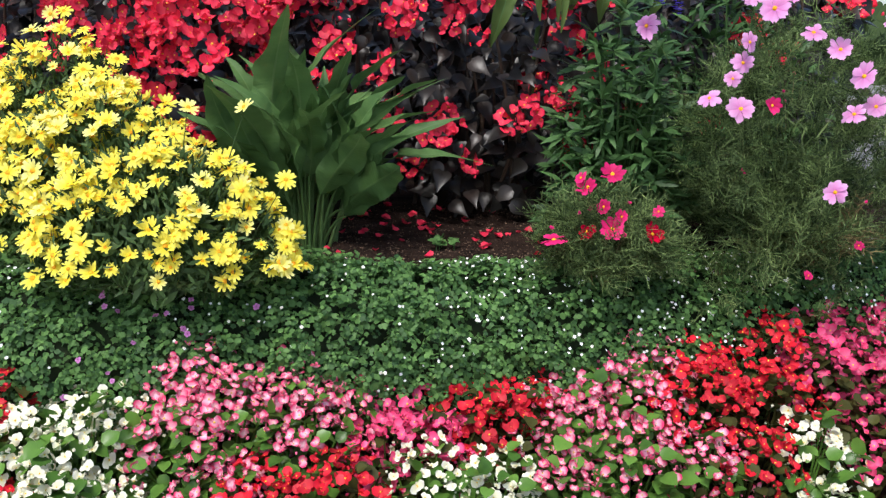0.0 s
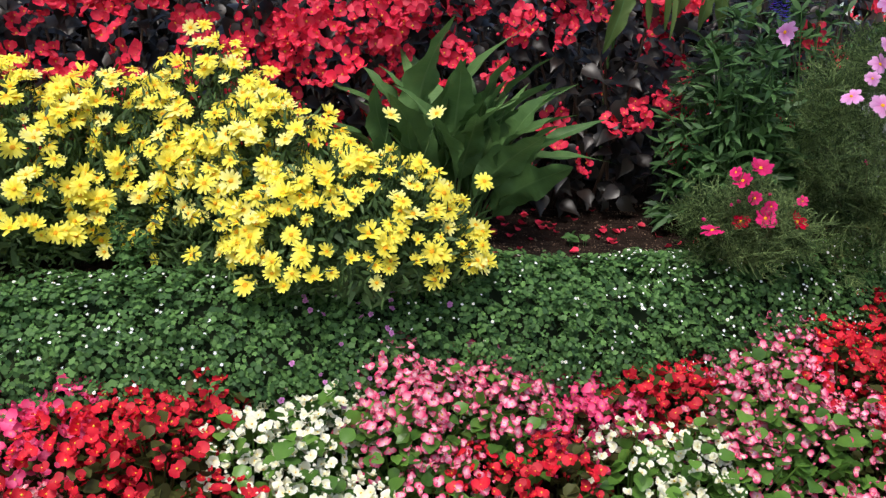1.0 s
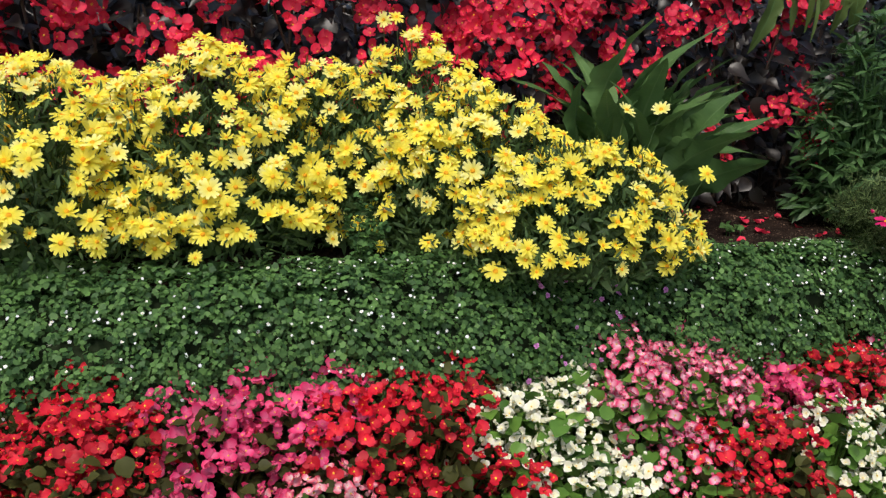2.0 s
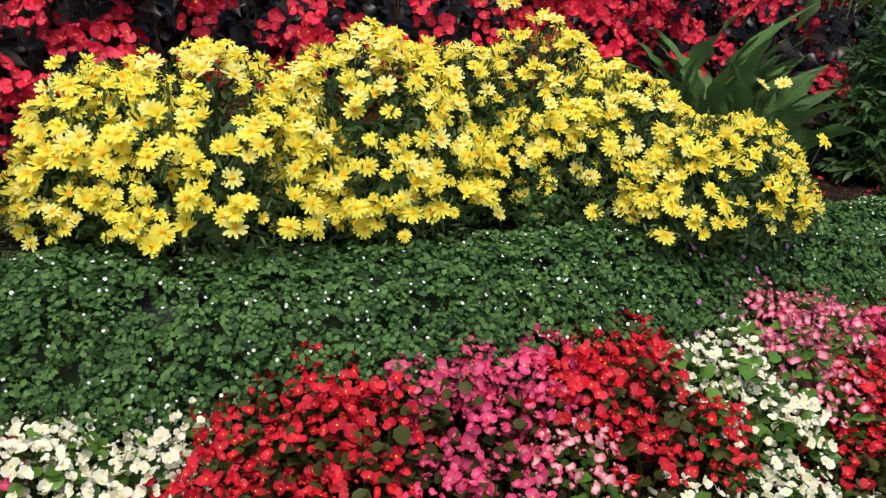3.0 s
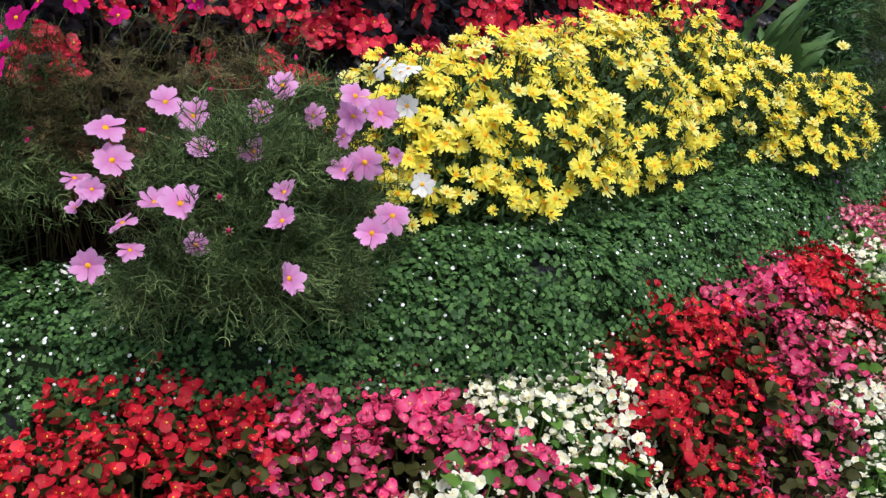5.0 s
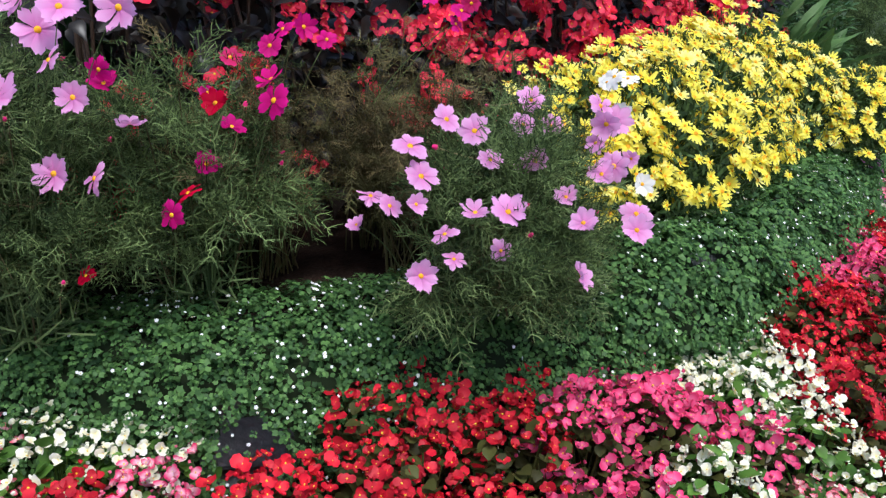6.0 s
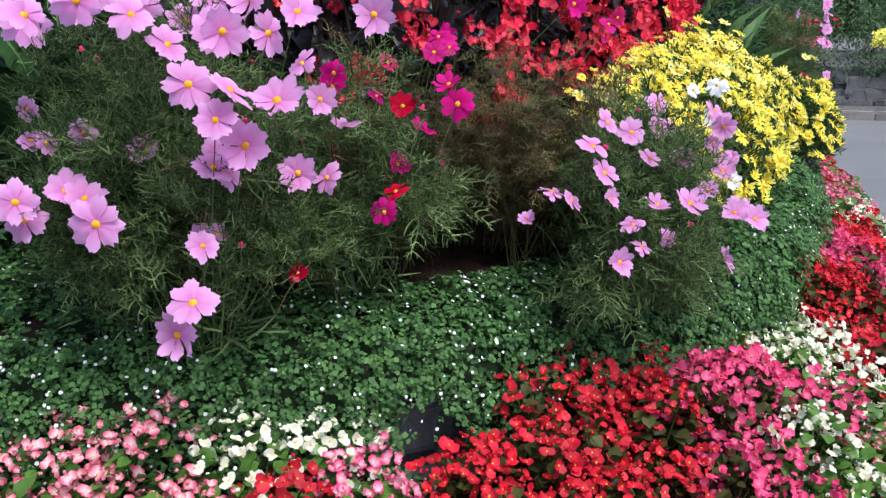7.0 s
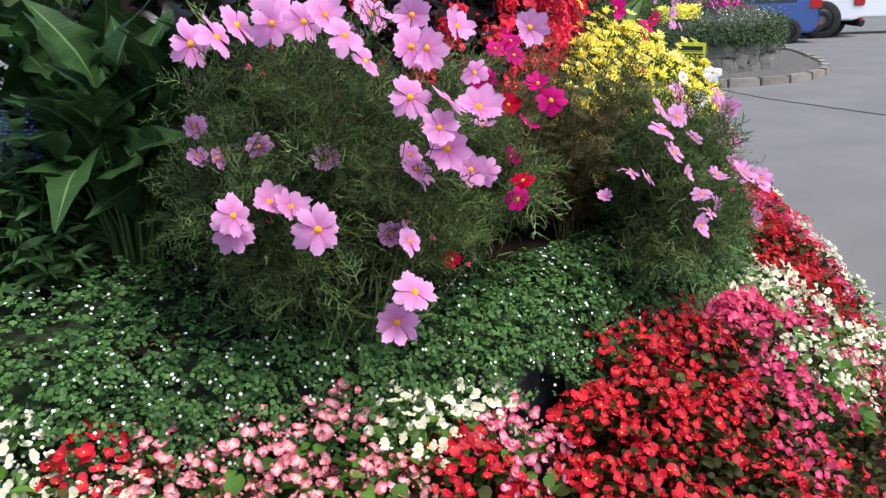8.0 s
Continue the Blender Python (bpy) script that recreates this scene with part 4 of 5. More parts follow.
cosmos_plant(-3.07, 2.62, 0.24, 0.30, 1.56, [
    ("pale_pink", -3.278, 2.434, 1.413, 1.2), ("pale_pink", -3.258, 2.373, 1.404, 1.14), ("pale_pink", -3.284, 2.384, 1.362, 0.97), ("pale_pink", -3.217, 2.385, 1.314, 1.2),
    ("pale_pink", -3.235, 2.437, 1.280, 1.03), ("pale_pink", -3.117, 2.358, 1.255, 0.97), ("pale_pink", -3.059, 2.338, 1.238, 0.91), ("pale_pink", -3.259, 2.453, 1.155, 0.85),
    ("pale_pink", -3.204, 2.328, 1.385, 1.25), ("pale_pink", -2.968, 2.354, 1.317, 0.8), ("pale_pink", -3.192, 2.617, 1.292, 0.85), ("pale_pink", -3.213, 2.525, 1.470, 1.03),
    ("pale_pink", -3.212, 2.415, 1.489, 1.14), ("pale_pink", -3.267, 2.543, 1.517, 1.08), ("pale_pink", -3.315, 2.435, 1.078, 1.14), ("pale_pink", -3.320, 2.469, 1.021, 1.14),
    ("pale_pink", -3.200, 2.503, 1.150, 0.75), ("pale_pink", -3.200, 2.470, 1.158, 0.6), ("pale_pink", -3.200, 2.457, 1.300, 0.8), ("pale_pink", -3.200, 2.438, 1.261, 0.75),
    ("pale_pink", -3.100, 2.348, 1.435, 0.85), ("pale_pink", -3.080, 2.330, 1.375, 0.8), ("crimson", -3.061, 2.411, 1.058, 0.6), ("pale_pink", -3.192, 2.446, 1.491, 1.14), ("pale_pink", -3.062, 2.47, 1.542, 1.14), ("pale_pink", -3.058, 2.441, 1.483, 1.14), ("pale_pink", -3.046, 2.387, 1.518, 1.08), ("pale_pink", -3.027, 2.25, 1.51, 1.03)],
    "tall cosmos with large pale pink flowers leaning over the wall", 604, 2000, 0.04, -0.10)
cosmos_plant(-3.08, 2.80, 0.21, 0.20, 1.56, [
    ("pale_pink", -3.369, 2.734, 1.229, 1.14), ("pale_pink", -3.347, 2.746, 1.194, 1.08), ("pale_pink", -3.303, 2.693, 1.238, 1.03), ("pale_pink", -3.339, 2.595, 1.197, 1.25),
    ("pale_pink", -3.301, 2.654, 1.228, 1.03), ("pale_pink", -3.268, 2.773, 1.521, 1.14), ("pale_pink", -3.242, 2.681, 1.541, 1.14), ("pale_pink", -3.196, 2.598, 1.551, 1.08),
    ("pale_pink", -3.207, 2.741, 1.320, 0.8), ("pale_pink", -3.142, 2.820, 1.290, 0.68), ("pale_pink", -3.162, 2.779, 1.538, 1.25), ("pale_pink", -3.137, 2.717, 1.566, 1.2),
    ("pale_pink", -3.118, 2.665, 1.538, 1.2), ("pale_pink", -3.093, 2.586, 1.507, 1.08), ("pale_pink", -3.220, 2.857, 1.361, 0.65), ("pale_pink", -3.220, 2.859, 1.305, 0.65), ("pale_pink", -3.220, 2.820, 1.301, 0.65),
    ("pale_pink", -3.20, 2.857, 1.509, 1.25), ("pale_pink", -3.08, 2.543, 1.549, 1.14)],
    "cosmos with pale pink flowers above the wall's corner", 605, 1500, 0.04, -0.16)
cosmos_plant(1.22, 1.95, 0.40, 0.34, 1.57, [
    ("pale_pink", 0.754, 1.786, 1.499, 0.85), ("pale_pink", 0.925, 1.617, 1.324, 0.85), ("pale_pink", 0.870, 1.661, 1.344, 0.7), ("pale_pink", 0.914, 1.65, 1.387, 0.55),
    ("pale_pink", 0.938, 1.66, 1.421, 0.7), ("pale_pink", 0.944, 1.65, 1.465, 0.65), ("rose", 1.005, 1.64, 1.331, 0.55), ("pale_pink", 1.079, 1.64, 1.488, 0.85),
    ("pale_pink", 1.149, 1.65, 1.454, 0.8), ("pale_pink", 1.205, 1.64, 1.398, 0.9), ("pale_pink", 1.193, 1.64, 1.315, 0.75), ("pale_pink", 1.247, 1.65, 1.332, 0.8),
    ("pale_pink", 1.161, 1.62, 1.143, 0.8), ("rose", 1.133, 1.64, 0.945, 0.35), ("pale_pink", 0.992, 1.65, 1.537, 0.95), ("pale_pink", 1.028, 1.66, 1.560, 0.95),
    ("pale_pink", 0.948, 1.67, 1.565, 0.8), ("pale_pink", 1.28, 1.66, 1.52, 0.85), ("rose", 1.244, 1.64, 1.017, 0.35)],
    "tall feathery cosmos with pale pink flowers", 606, 3000, 0.08, 0.12)
cosmos_plant(0.69, 1.79, 0.17, 0.14, 1.03, [
    ("rose", 0.545, 1.69, 1.015, 0.85), ("crimson", 0.620, 1.69, 1.035, 0.7), ("rose", 0.675, 1.67, 1.045, 0.85), ("crimson", 0.775, 1.69, 1.030, 0.75),
    ("rose", 0.680, 1.72, 1.165, 0.85), ("rose", 0.617, 1.69, 1.138, 0.7), ("rose", 0.602, 1.70, 1.158, 0.5), ("rose", 0.659, 1.70, 1.091, 0.55),
    ("rose", 0.785, 1.69, 1.083, 0.45), ("rose", 0.700, 1.69, 1.070, 0.5)],
    "small cosmos with rose and crimson flowers beside bare soil", 607, 1000, 0.04, 0.04)


def dry_stalks(cx, cy, rx, ry, count, seed):
    """Stalks that rise in a few tufts and fan out into fading, half-dry feathery leaves."""
    r = np.random.default_rng(seed)
    base = thing("dry_cosmos_plant", (cx, cy, 0.95), "fading cosmos with upright straw-brown stalks and withering leaves", "dry plant")
    tufts = np.column_stack([cx + 0.04 + r.uniform(-0.6, 0.6, 7) * rx, cy + 0.08 + r.uniform(-0.5, 0.5, 7) * ry])
    for i in range(count):
        foot = tufts[i % 7] + r.normal(0, 0.018, 2)
        o = np.array([foot[0], foot[1], 0.92])
        q = np.array([cx + r.uniform(-rx, rx), cy + r.uniform(-ry, ry), 0.94 + r.uniform(0.18, 0.52)])
        mid = o * 0.55 + q * 0.45 + np.array([0, 0, 0.05]) + r.normal(0, 0.012, 3)
        n = 18
        t = r.uniform(0.42, 1, n)[:, None]
        at = (1 - t) ** 2 * o + 2 * t * (1 - t) * mid + t ** 2 * q
        leaves = scatter(SPRAYS[i % 4], at, turns(np.column_stack([r.normal(0, 1, (n, 2)), r.uniform(-0.8, 0.8, n)]), np.array([0, 0, 1.0]) + r.normal(0, 0.4, (n, 3))), r.uniform(0.03, 0.075, n))
        ts = np.linspace(0, 1, 6)[:, None]
        stalk = tube((1 - ts) ** 2 * o + 2 * ts * (1 - ts) * mid + ts ** 2 * q, np.linspace(0.0019, 0.0008, 6), 4)
        part("stalk", np_mesh("dry_stalk", *join([stalk, leaves]), [COSMOS_FADED if i % 9 < 5 else COSMOS_DRY]), base)


dry_stalks(-2.38, 2.19, 0.24, 0.21, 90, 651)
dry_stalks(-2.60, 2.38, 0.14, 0.13, 30, 652)
dry_stalks(-2.30, 2.36, 0.16, 0.10, 30, 653)


# ---- tall begonias at the back ----
def tall_begonia(cx, cy, rx, ry, top, leaves, clusters, seed):
    r = np.random.default_rng(seed)
    zb = 0.96
    base = thing("tall_begonia", (cx, cy, zb), "tall begonia with glossy bronze leaves and hanging red flower clusters", "tall begonia", "tall begonias at the back")
    h = top - zb
    p = np.array([cx, cy, zb + 0.02]) + np.column_stack([r.uniform(-rx, rx, leaves), r.uniform(-ry, ry, leaves), r.uniform(0, h, leaves)])
    tip = np.column_stack([r.normal(0, 0.7, leaves), r.normal(-0.45, 0.5, leaves), r.normal(-0.25, 0.35, leaves)])
    face = np.column_stack([r.normal(0, 0.4, leaves), r.normal(-0.6, 0.3, leaves), np.full(leaves, 0.8)])
    v, f = scatter(WING_LEAF, p, turns(tip, face), r.uniform(0.040, 0.085, leaves) * (1.0 if cy < 2.9 else 1.6))
    stems = []
    for i in range(9 if cy < 2.9 else 3):
        o = np.array([cx + r.uniform(-rx, rx) * 0.6, cy + r.uniform(-ry, ry) * 0.5, zb - 0.02])
        q = o + np.array([r.normal(0, 0.08), r.normal(-0.03, 0.05), h * r.uniform(0.7, 1)])
        stems.append(tube([o, (o + q) / 2 + np.array([0.02, 0, 0]), q], [0.007, 0.006, 0.004], 5))
    part("foliage", np_mesh("tall_begonia_foliage", *join([(v, f)]), [TALL_LEAF]), base, None, "", "stuff")
    for st in stems:
        part("stem", np_mesh("tall_begonia_stem", *st, [RED_STEM]), base)
    for i in range(clusters):
        z = zb + h * (1 - (r.uniform(0, 1) ** 1.9) * 0.85)
        q = np.array([cx + r.uniform(-rx, rx), cy - ry * r.uniform(0.75, 1.25), z])
        part("blossom", TALL_CLUSTER[r.integers(3)], base, facing(q, unit(np.array([r.normal(-0.1, 0.3), -0.8, 0.4]) + r.normal(0, 0.2, 3)), r.uniform(0, 6), r.uniform(0.75, 1.1)))


FRONT_ROW = [(0.52, 2.46, 1.66, 14), (0.14, 2.50, 1.72, 28), (-0.30, 2.46, 1.72, 40), (-0.72, 2.50, 1.74, 30), (-1.15, 2.50, 1.74, 38), (-1.55, 2.54, 1.74, 40),
             (-1.95, 2.62, 1.74, 32), (-2.35, 2.74, 1.76, 16), (-2.70, 2.86, 1.76, 10), (0.95, 2.65, 1.7, 6), (1.45, 2.72, 1.75, 4)]
MIDDLE_ROW = [(-2.3 + 0.5 * k, 3.1 + 0.05 * (k % 3), 1.8, 6) for k in range(9)]
BACK_ROW = [(-2.1 + 0.5 * k, 3.55 + 0.05 * (k % 2), 1.85, 0) for k in range(9)]
for i, (cx, cy, top, cl) in enumerate(FRONT_ROW + MIDDLE_ROW + BACK_ROW):
    tall_begonia(cx, cy, 0.25, 0.20, top, 430 if cy < 2.9 else 330, cl, 700 + i)


# ---- broad-leaved plants ----
def broad_leaf(seed, length, width, mats=(CANNA, CANNA_STEM)):
    """A long pointed leaf with a pale grooved midrib and a wavy margin, along y."""
    r = np.random.default_rng(seed)
    n, v, f, slots = 16, [], [], []
    phase, arch, wave = r.uniform(0, 6), r.uniform(0.2, 1.0), r.uniform(7, 15)
    cols = (-1.0, -0.55, -0.06, 0.06, 0.55, 1.0)
    for i in range(n + 1):
        t = i / n
        w = width * (math.sin(math.pi * t ** 0.75) ** 0.75 * (1 - 0.2 * t) * (1 + 0.08 * math.sin(21 * t + phase) + r.normal(0, 0.04)) if 0 < t < 1 else 0.02)
        for u in cols:
            ripple = 0.42 * u * math.sin(wave * t + phase) + 0.22 * abs(u) * math.sin(25 * t + 3 * u + phase) + r.normal(0, 0.08) * abs(u)
            v.append((u * w + 0.10 * length * math.sin(2.2 * t + phase) * t, length * t, w * (0.4 * abs(u) + ripple) - arch * length * t ** 2.4))
    for i in range(n):
        for j in range(5):
            q = i * 6 + j
            f += [(q, q + 1, q + 7), (q, q + 7, q + 6)]
            slots += [1 if j == 2 else 0] * 2
    return np_mesh("broad_leaf", v, f, list(mats), np.array(slots))


BROAD = [broad_leaf(801 + k, 0.27, 0.034 + 0.006 * (k % 3)) for k in range(8)]
WIDE = [broad_leaf(841 + k, 0.28, 0.066 + 0.010 * (k % 3), (CANNA_SHADED, CANNA_STEM)) for k in range(8)]


def canna_plant(cx, cy, leaves, label, seed, zb=0.96, lift=0.28, droop=0.0, big=1.0, blades=BROAD, stoop=0.7):
    r = np.random.default_rng(seed)
    base = thing("broad_leaf_plant", (cx, cy, zb), label, "broad-leaf plant", "broad-leaved plants")
    for i in range(leaves):
        a = r.uniform(0, 6.28)
        up = r.uniform(0.0, 1.0) ** stoop
        d = np.array([math.cos(a), math.sin(a) * 0.8, 0])
        foot = np.array([cx, cy, zb - 0.02]) + d * 0.07 * r.uniform(0.1, 1)
        neck = foot + d * (0.03 + 0.13 * (1 - up) * r.uniform(0.5, 1.2)) + np.array([0, 0, lift * (0.35 + 0.8 * up) * r.uniform(0.45, 1.05)])
        tip = unit(d * (0.22 + 0.7 * (1 - up)) + np.array([0, 0, 0.55 + 0.7 * up - droop]) + r.normal(0, 0.16, 3))
        ts = np.linspace(0, 1, 6)[:, None]
        mid = (foot + neck) / 2 + np.array([0, 0, 0.05])
        line = (1 - ts) ** 2 * foot + 2 * ts * (1 - ts) * mid + ts ** 2 * neck
        part("stalk", np_mesh("broad_leaf_stalk", *tube(line, np.linspace(0.0055, 0.003, 6), 6), [CANNA_STEM]), base)
        face = unit(-d * 0.5 + np.array([0, 0, 0.45]) + r.normal(0, 0.55, 3) * np.array([1, 1, 0.3]))
        part("leaf", blades[r.integers(8)], base, spin(neck, tip, face, r.uniform(0.65, 1.1) * big))


canna_plant(-0.05, 2.06, 66, "leafy green plant with long pointed upright leaves in the raised bed", 811, 0.92, 0.28, 0.0, 1.12, BROAD, 0.42)
canna_plant(-2.78, 3.28, 64, "tall leafy plant with broad dark green leaves behind the wall", 812, 0.95, 0.40, 0.12, 0.95, WIDE, 0.45)
canna_plant(-2.52, 3.14, 40, "tall leafy plant with broad dark green leaves", 813, 0.95, 0.44, 0.2, 0.95, WIDE, 0.5)
canna_plant(-2.42, 3.62, 44, "tall leafy plant with broad dark green leaves at the back", 814, 0.95, 0.52, 0.2, 1.15, WIDE, 0.5)


def salvia_plant(cx, cy, rx, ry, top, leaves, spikes, seed):
    r = np.random.default_rng(seed)
    zb = 0.96
    h = top - zb
    base = thing("salvia_plant", (cx, cy, zb), "bushy green salvia with lance-shaped leaves and a few blue spikes", "salvia", "salvias of the raised bed")
    whorls, stems = [], []
    for i in range(leaves):
        e = unit(r.normal(size=3))
        e[2] = abs(e[2])
        q = np.array([cx, cy, zb]) + e * np.array([rx, ry, h]) * r.uniform(0.25, 1.0) ** 0.7
        n = 6
        a = r.uniform(0, 6) + np.arange(n) * 2.4
        tip = unit(np.column_stack([np.cos(a), np.sin(a), np.full(n, 0.0)]) * 0.8 + e * 0.5 + np.array([0, -0.15, 0.0]) + r.normal(0, 0.45, (n, 3)))
        whorls.append(scatter(LANCE_LEAF, np.repeat(q[None], n, 0), turns(tip, np.tile([0, -0.4, 1.0], (n, 1)) + r.normal(0, 0.4, (n, 3))), r.uniform(0.03, 0.07, n)))
        if i % 3 == 0:
            o = np.array([cx, cy, zb - 0.02]) + e * np.array([0.06, 0.06, 0])
            stems.append(tube([o, (o + q) / 2, q], [0.004, 0.003, 0.002], 4))
    part("foliage", np_mesh("salvia_foliage", *join(whorls + stems), [SALVIA_LEAF]), base, None, "", "stuff")
    for i in range(spikes):
        q = np.array([cx + r.uniform(-rx, rx) * 0.7, cy - ry * r.uniform(0.2, 0.8), top - r.uniform(0.0, 0.06)])
        m = 34
        t = np.linspace(0, 1, m)
        a = np.arange(m) * 2.4
        pl = q + np.column_stack([np.cos(a) * 0.007, np.sin(a) * 0.007, t * 0.11])
        tips = np.column_stack([np.cos(a), np.sin(a), np.full(m, 0.5)])
        v, f = scatter(ROUND_LEAF, pl, turns(tips, np.tile([0, 0, 1.0], (m, 1))), np.linspace(0.014, 0.006, m))
        part("flower_spike", np_mesh("blue_spike", v, f, [SALVIA_BLUE], None, np.ones(len(v))), base, None, "deep blue flower spike")


salvia_plant(0.81, 2.12, 0.21, 0.20, 1.59, 520, 4, 821)
salvia_plant(-2.98, 3.47, 0.18, 0.18, 1.32, 300, 4, 822)
salvia_plant(-2.62, 3.92, 0.34, 0.2, 1.95, 460, 0, 824)
salvia_plant(-1.95, 3.75, 0.40, 0.35, 1.85, 260, 0, 825)
salvia_plant(1.25, 2.45, 0.34, 0.2, 1.72, 300, 0, 823)


# hanging pale leaves of a plant that stands behind
hang = thing("hanging_leaf_plant", (0.66, 2.80, 0.94), "tall plant with pale green hanging leaves and pods", "hanging-leaf plant")
stem_line = [(0.66, 2.80, 0.92), (0.66, 2.77, 1.4), (0.66, 2.60, 1.72), (0.62, 2.24, 1.76)]
part("stem", np_mesh("hanging_stem", *tube(stem_line, [0.010, 0.009, 0.008, 0.006], 6), [CANNA_STEM]), hang)
PALE_BROAD = broad_leaf(861, 0.24, 0.036, (PALE_LEAF, CANNA_STEM))
POD = np_mesh("pale_pod", *blade([0.006, 0.012, 0.0135, 0.012, 0.008, 0.002], 0.17, 0.6, 0.02, 3), [PALE_LEAF])
for x, z, kind, sz in ((0.50, 1.70, 0, 1.0), (0.57, 1.69, 1, 1.0), (0.645, 1.66, 1, 1.0), (0.63, 1.67, 1, 0.9), (0.75, 1.69, 0, 0.7), (0.79, 1.70, 0, 0.75), (0.92, 1.70, 0, 0.7), (0.68, 1.74, 0, 0.8)):
    tip = (rng.normal(0, 0.08), -0.1 + rng.normal(0, 0.08), -1)
    part("leaf" if kind == 0 else "pod", PALE_BROAD if kind == 0 else POD, hang, spin((x, 2.215, z), tip, (rng.normal(0, 0.3), -1, 0.1), sz))


# ---- litter on the soil ----
def in_bed(x, y):
    return outside(x, y) < -0.16


n = 11000
px, py = rng.uniform(-0.2, 1.0, n), rng.uniform(1.8, 2.6, n)
pz = np.array([soil_height(a, b) for a, b in zip(px, py)])
v, f = knob(0.6, 0.8, 3)
cv, cf = scatter((v, f), np.column_stack([px, py, pz - 0.001]), turns(random_dirs(n, rng), random_dirs(n, rng)), rng.uniform(0.0012, 0.0065, n))
tagged(new("soil_crumbs", np_mesh("soil_crumbs", cv, cf, [CRUMB])), "loose crumbs of soil and bark on the bare bed", "soil crumbs", "", "stuff")
FALLEN = np_mesh("fallen_petal", *petal_disc(0.011, 0.9)[:2], [TALL_RED], None, petal_disc(0.011, 0.9)[2])
for i in range(55):
    x, y = (rng.normal(0.27, 0.25), rng.normal(2.20, 0.17))
    if not in_bed(x, y):
        continue
    ob = new("fallen_petal", FALLEN)
    ob.matrix_basis = facing((x, y, soil_height(x, y) + 0.004), unit(np.array([0, 0, 1.0]) + rng.normal(0, 0.25, 3)), rng.uniform(0, 6), rng.uniform(0.7, 1.5))
    tagged(ob, "fallen red begonia petal lying on the soil", "petal", "fallen petals on the soil")


seedling = thing("seedling", (0.33, 2.05, soil_height(0.33, 2.05)), "small green seedling sprouting from the bare soil", "seedling")
r = np.random.default_rng(441)
for k in range(5):
    o = np.array([0.33 + r.normal(0, 0.025), 2.05 + r.normal(0, 0.02), 0.0])
    o[2] = soil_height(o[0], o[1])
    part("stalk", np_mesh("seedling_stalk", *tube([o - np.array([0, 0, 0.01]), o + np.array([0, 0, 0.022])], [0.0015, 0.001], 4), [BACOPA]), seedling)
    for i in range(6):
        tip = np.array([[r.normal(), r.normal(), r.uniform(0.1, 0.6)]])
        one = scatter(CUPPED_LEAF, o[None] + np.array([0, 0, 0.02]) + r.normal(0, 0.005, (1, 3)), turns(tip, np.array([[0, -0.3, 1.0]]) + r.normal(0, 0.3, (1, 3))), [r.uniform(0.012, 0.024)])
        part("leaf", np_mesh("seedling_leaf", *one, [BACOPA]), seedling)


# ---- far flower island ----
FX, FY = 14.0, 1.55


def island(a, inset):
    """Plan of the far island: a rounded square, inset metres inside its kerb."""
    c, q = math.cos(a), math.sin(a)
    return FX + math.copysign(abs(c) ** 0.66, c) * (3.75 - inset), FY + math.copysign(abs(q) ** 0.66, q) * (3.8 - inset)


def island_ring(rows, mat, name, n=96):
    out = []
    for inset, z in rows:
        pts = [island(k * 2 * math.pi / n, inset) for k in range(n)]
        out.append(np.array([(x, y, z + ground_height(x)) for x, y in pts]))
    return sheet(name, out, mat)


far_kerb = thing("far_kerb", (FX, FY, 0.0), "low pale concrete kerb round the far flower island", "kerb", "", "structure")
FKB = kerb_block("far_kerb_block", 0.52, 0.17, 0.14)
pts = [island(k * 2 * math.pi / 720, 0.09) for k in range(721)]
run = np.concatenate([[0], np.cumsum([math.dist(a, b) for a, b in zip(pts, pts[1:])])])
for s in np.arange(0, run[-1], 0.55):
    k = min(int(np.searchsorted(run, s)), 719)
    x, y = pts[k]
    dx, dy = pts[(k + 1) % 720][0] - pts[k - 1][0], pts[(k + 1) % 720][1] - pts[k - 1][1]
    part("kerb_block", FKB, far_kerb, Matrix.Translation((x, y, ground_height(x) - 0.01)) @ Matrix.Rotation(math.atan2(dy, dx) + rng.normal(0, 0.02), 4, "Z"))
tagged(new("far_bed_gravel", island_ring([(0.12, 0.09), (0.95, 0.12)], GRAVEL, "far_bed_gravel")), "strip of grey gravel inside the far kerb", "gravel", "", "structure")
far_wall = tagged(new("far_wall", island_ring([(0.92, 0.0), (0.92, 0.72), (1.15, 0.72), (3.6, 0.8)], MORTAR, "far_wall")), "far grey stone wall round a raised flower island", "wall", "", "structure")
pts = [island(k * 2 * math.pi / 720, 0.91) for k in range(721)]
run = np.concatenate([[0], np.cumsum([math.dist(a, b) for a, b in zip(pts, pts[1:])])])
FAR_STONE = rough_material("far_wall_stone", (0.06, 0.058, 0.056), (0.25, 0.235, 0.215), 3, 25, 0.9, 0.9, 0.02, 0.0, 0.45)
ROUGH_STONES = []
for k in range(7):
    me = stone_mesh(k + 20, 0.19 + 0.05 * (k % 4), 0.17 + 0.05 * (k % 3), 0.10)
    me.materials[0] = FAR_STONE
    ROUGH_STONES.append(me)
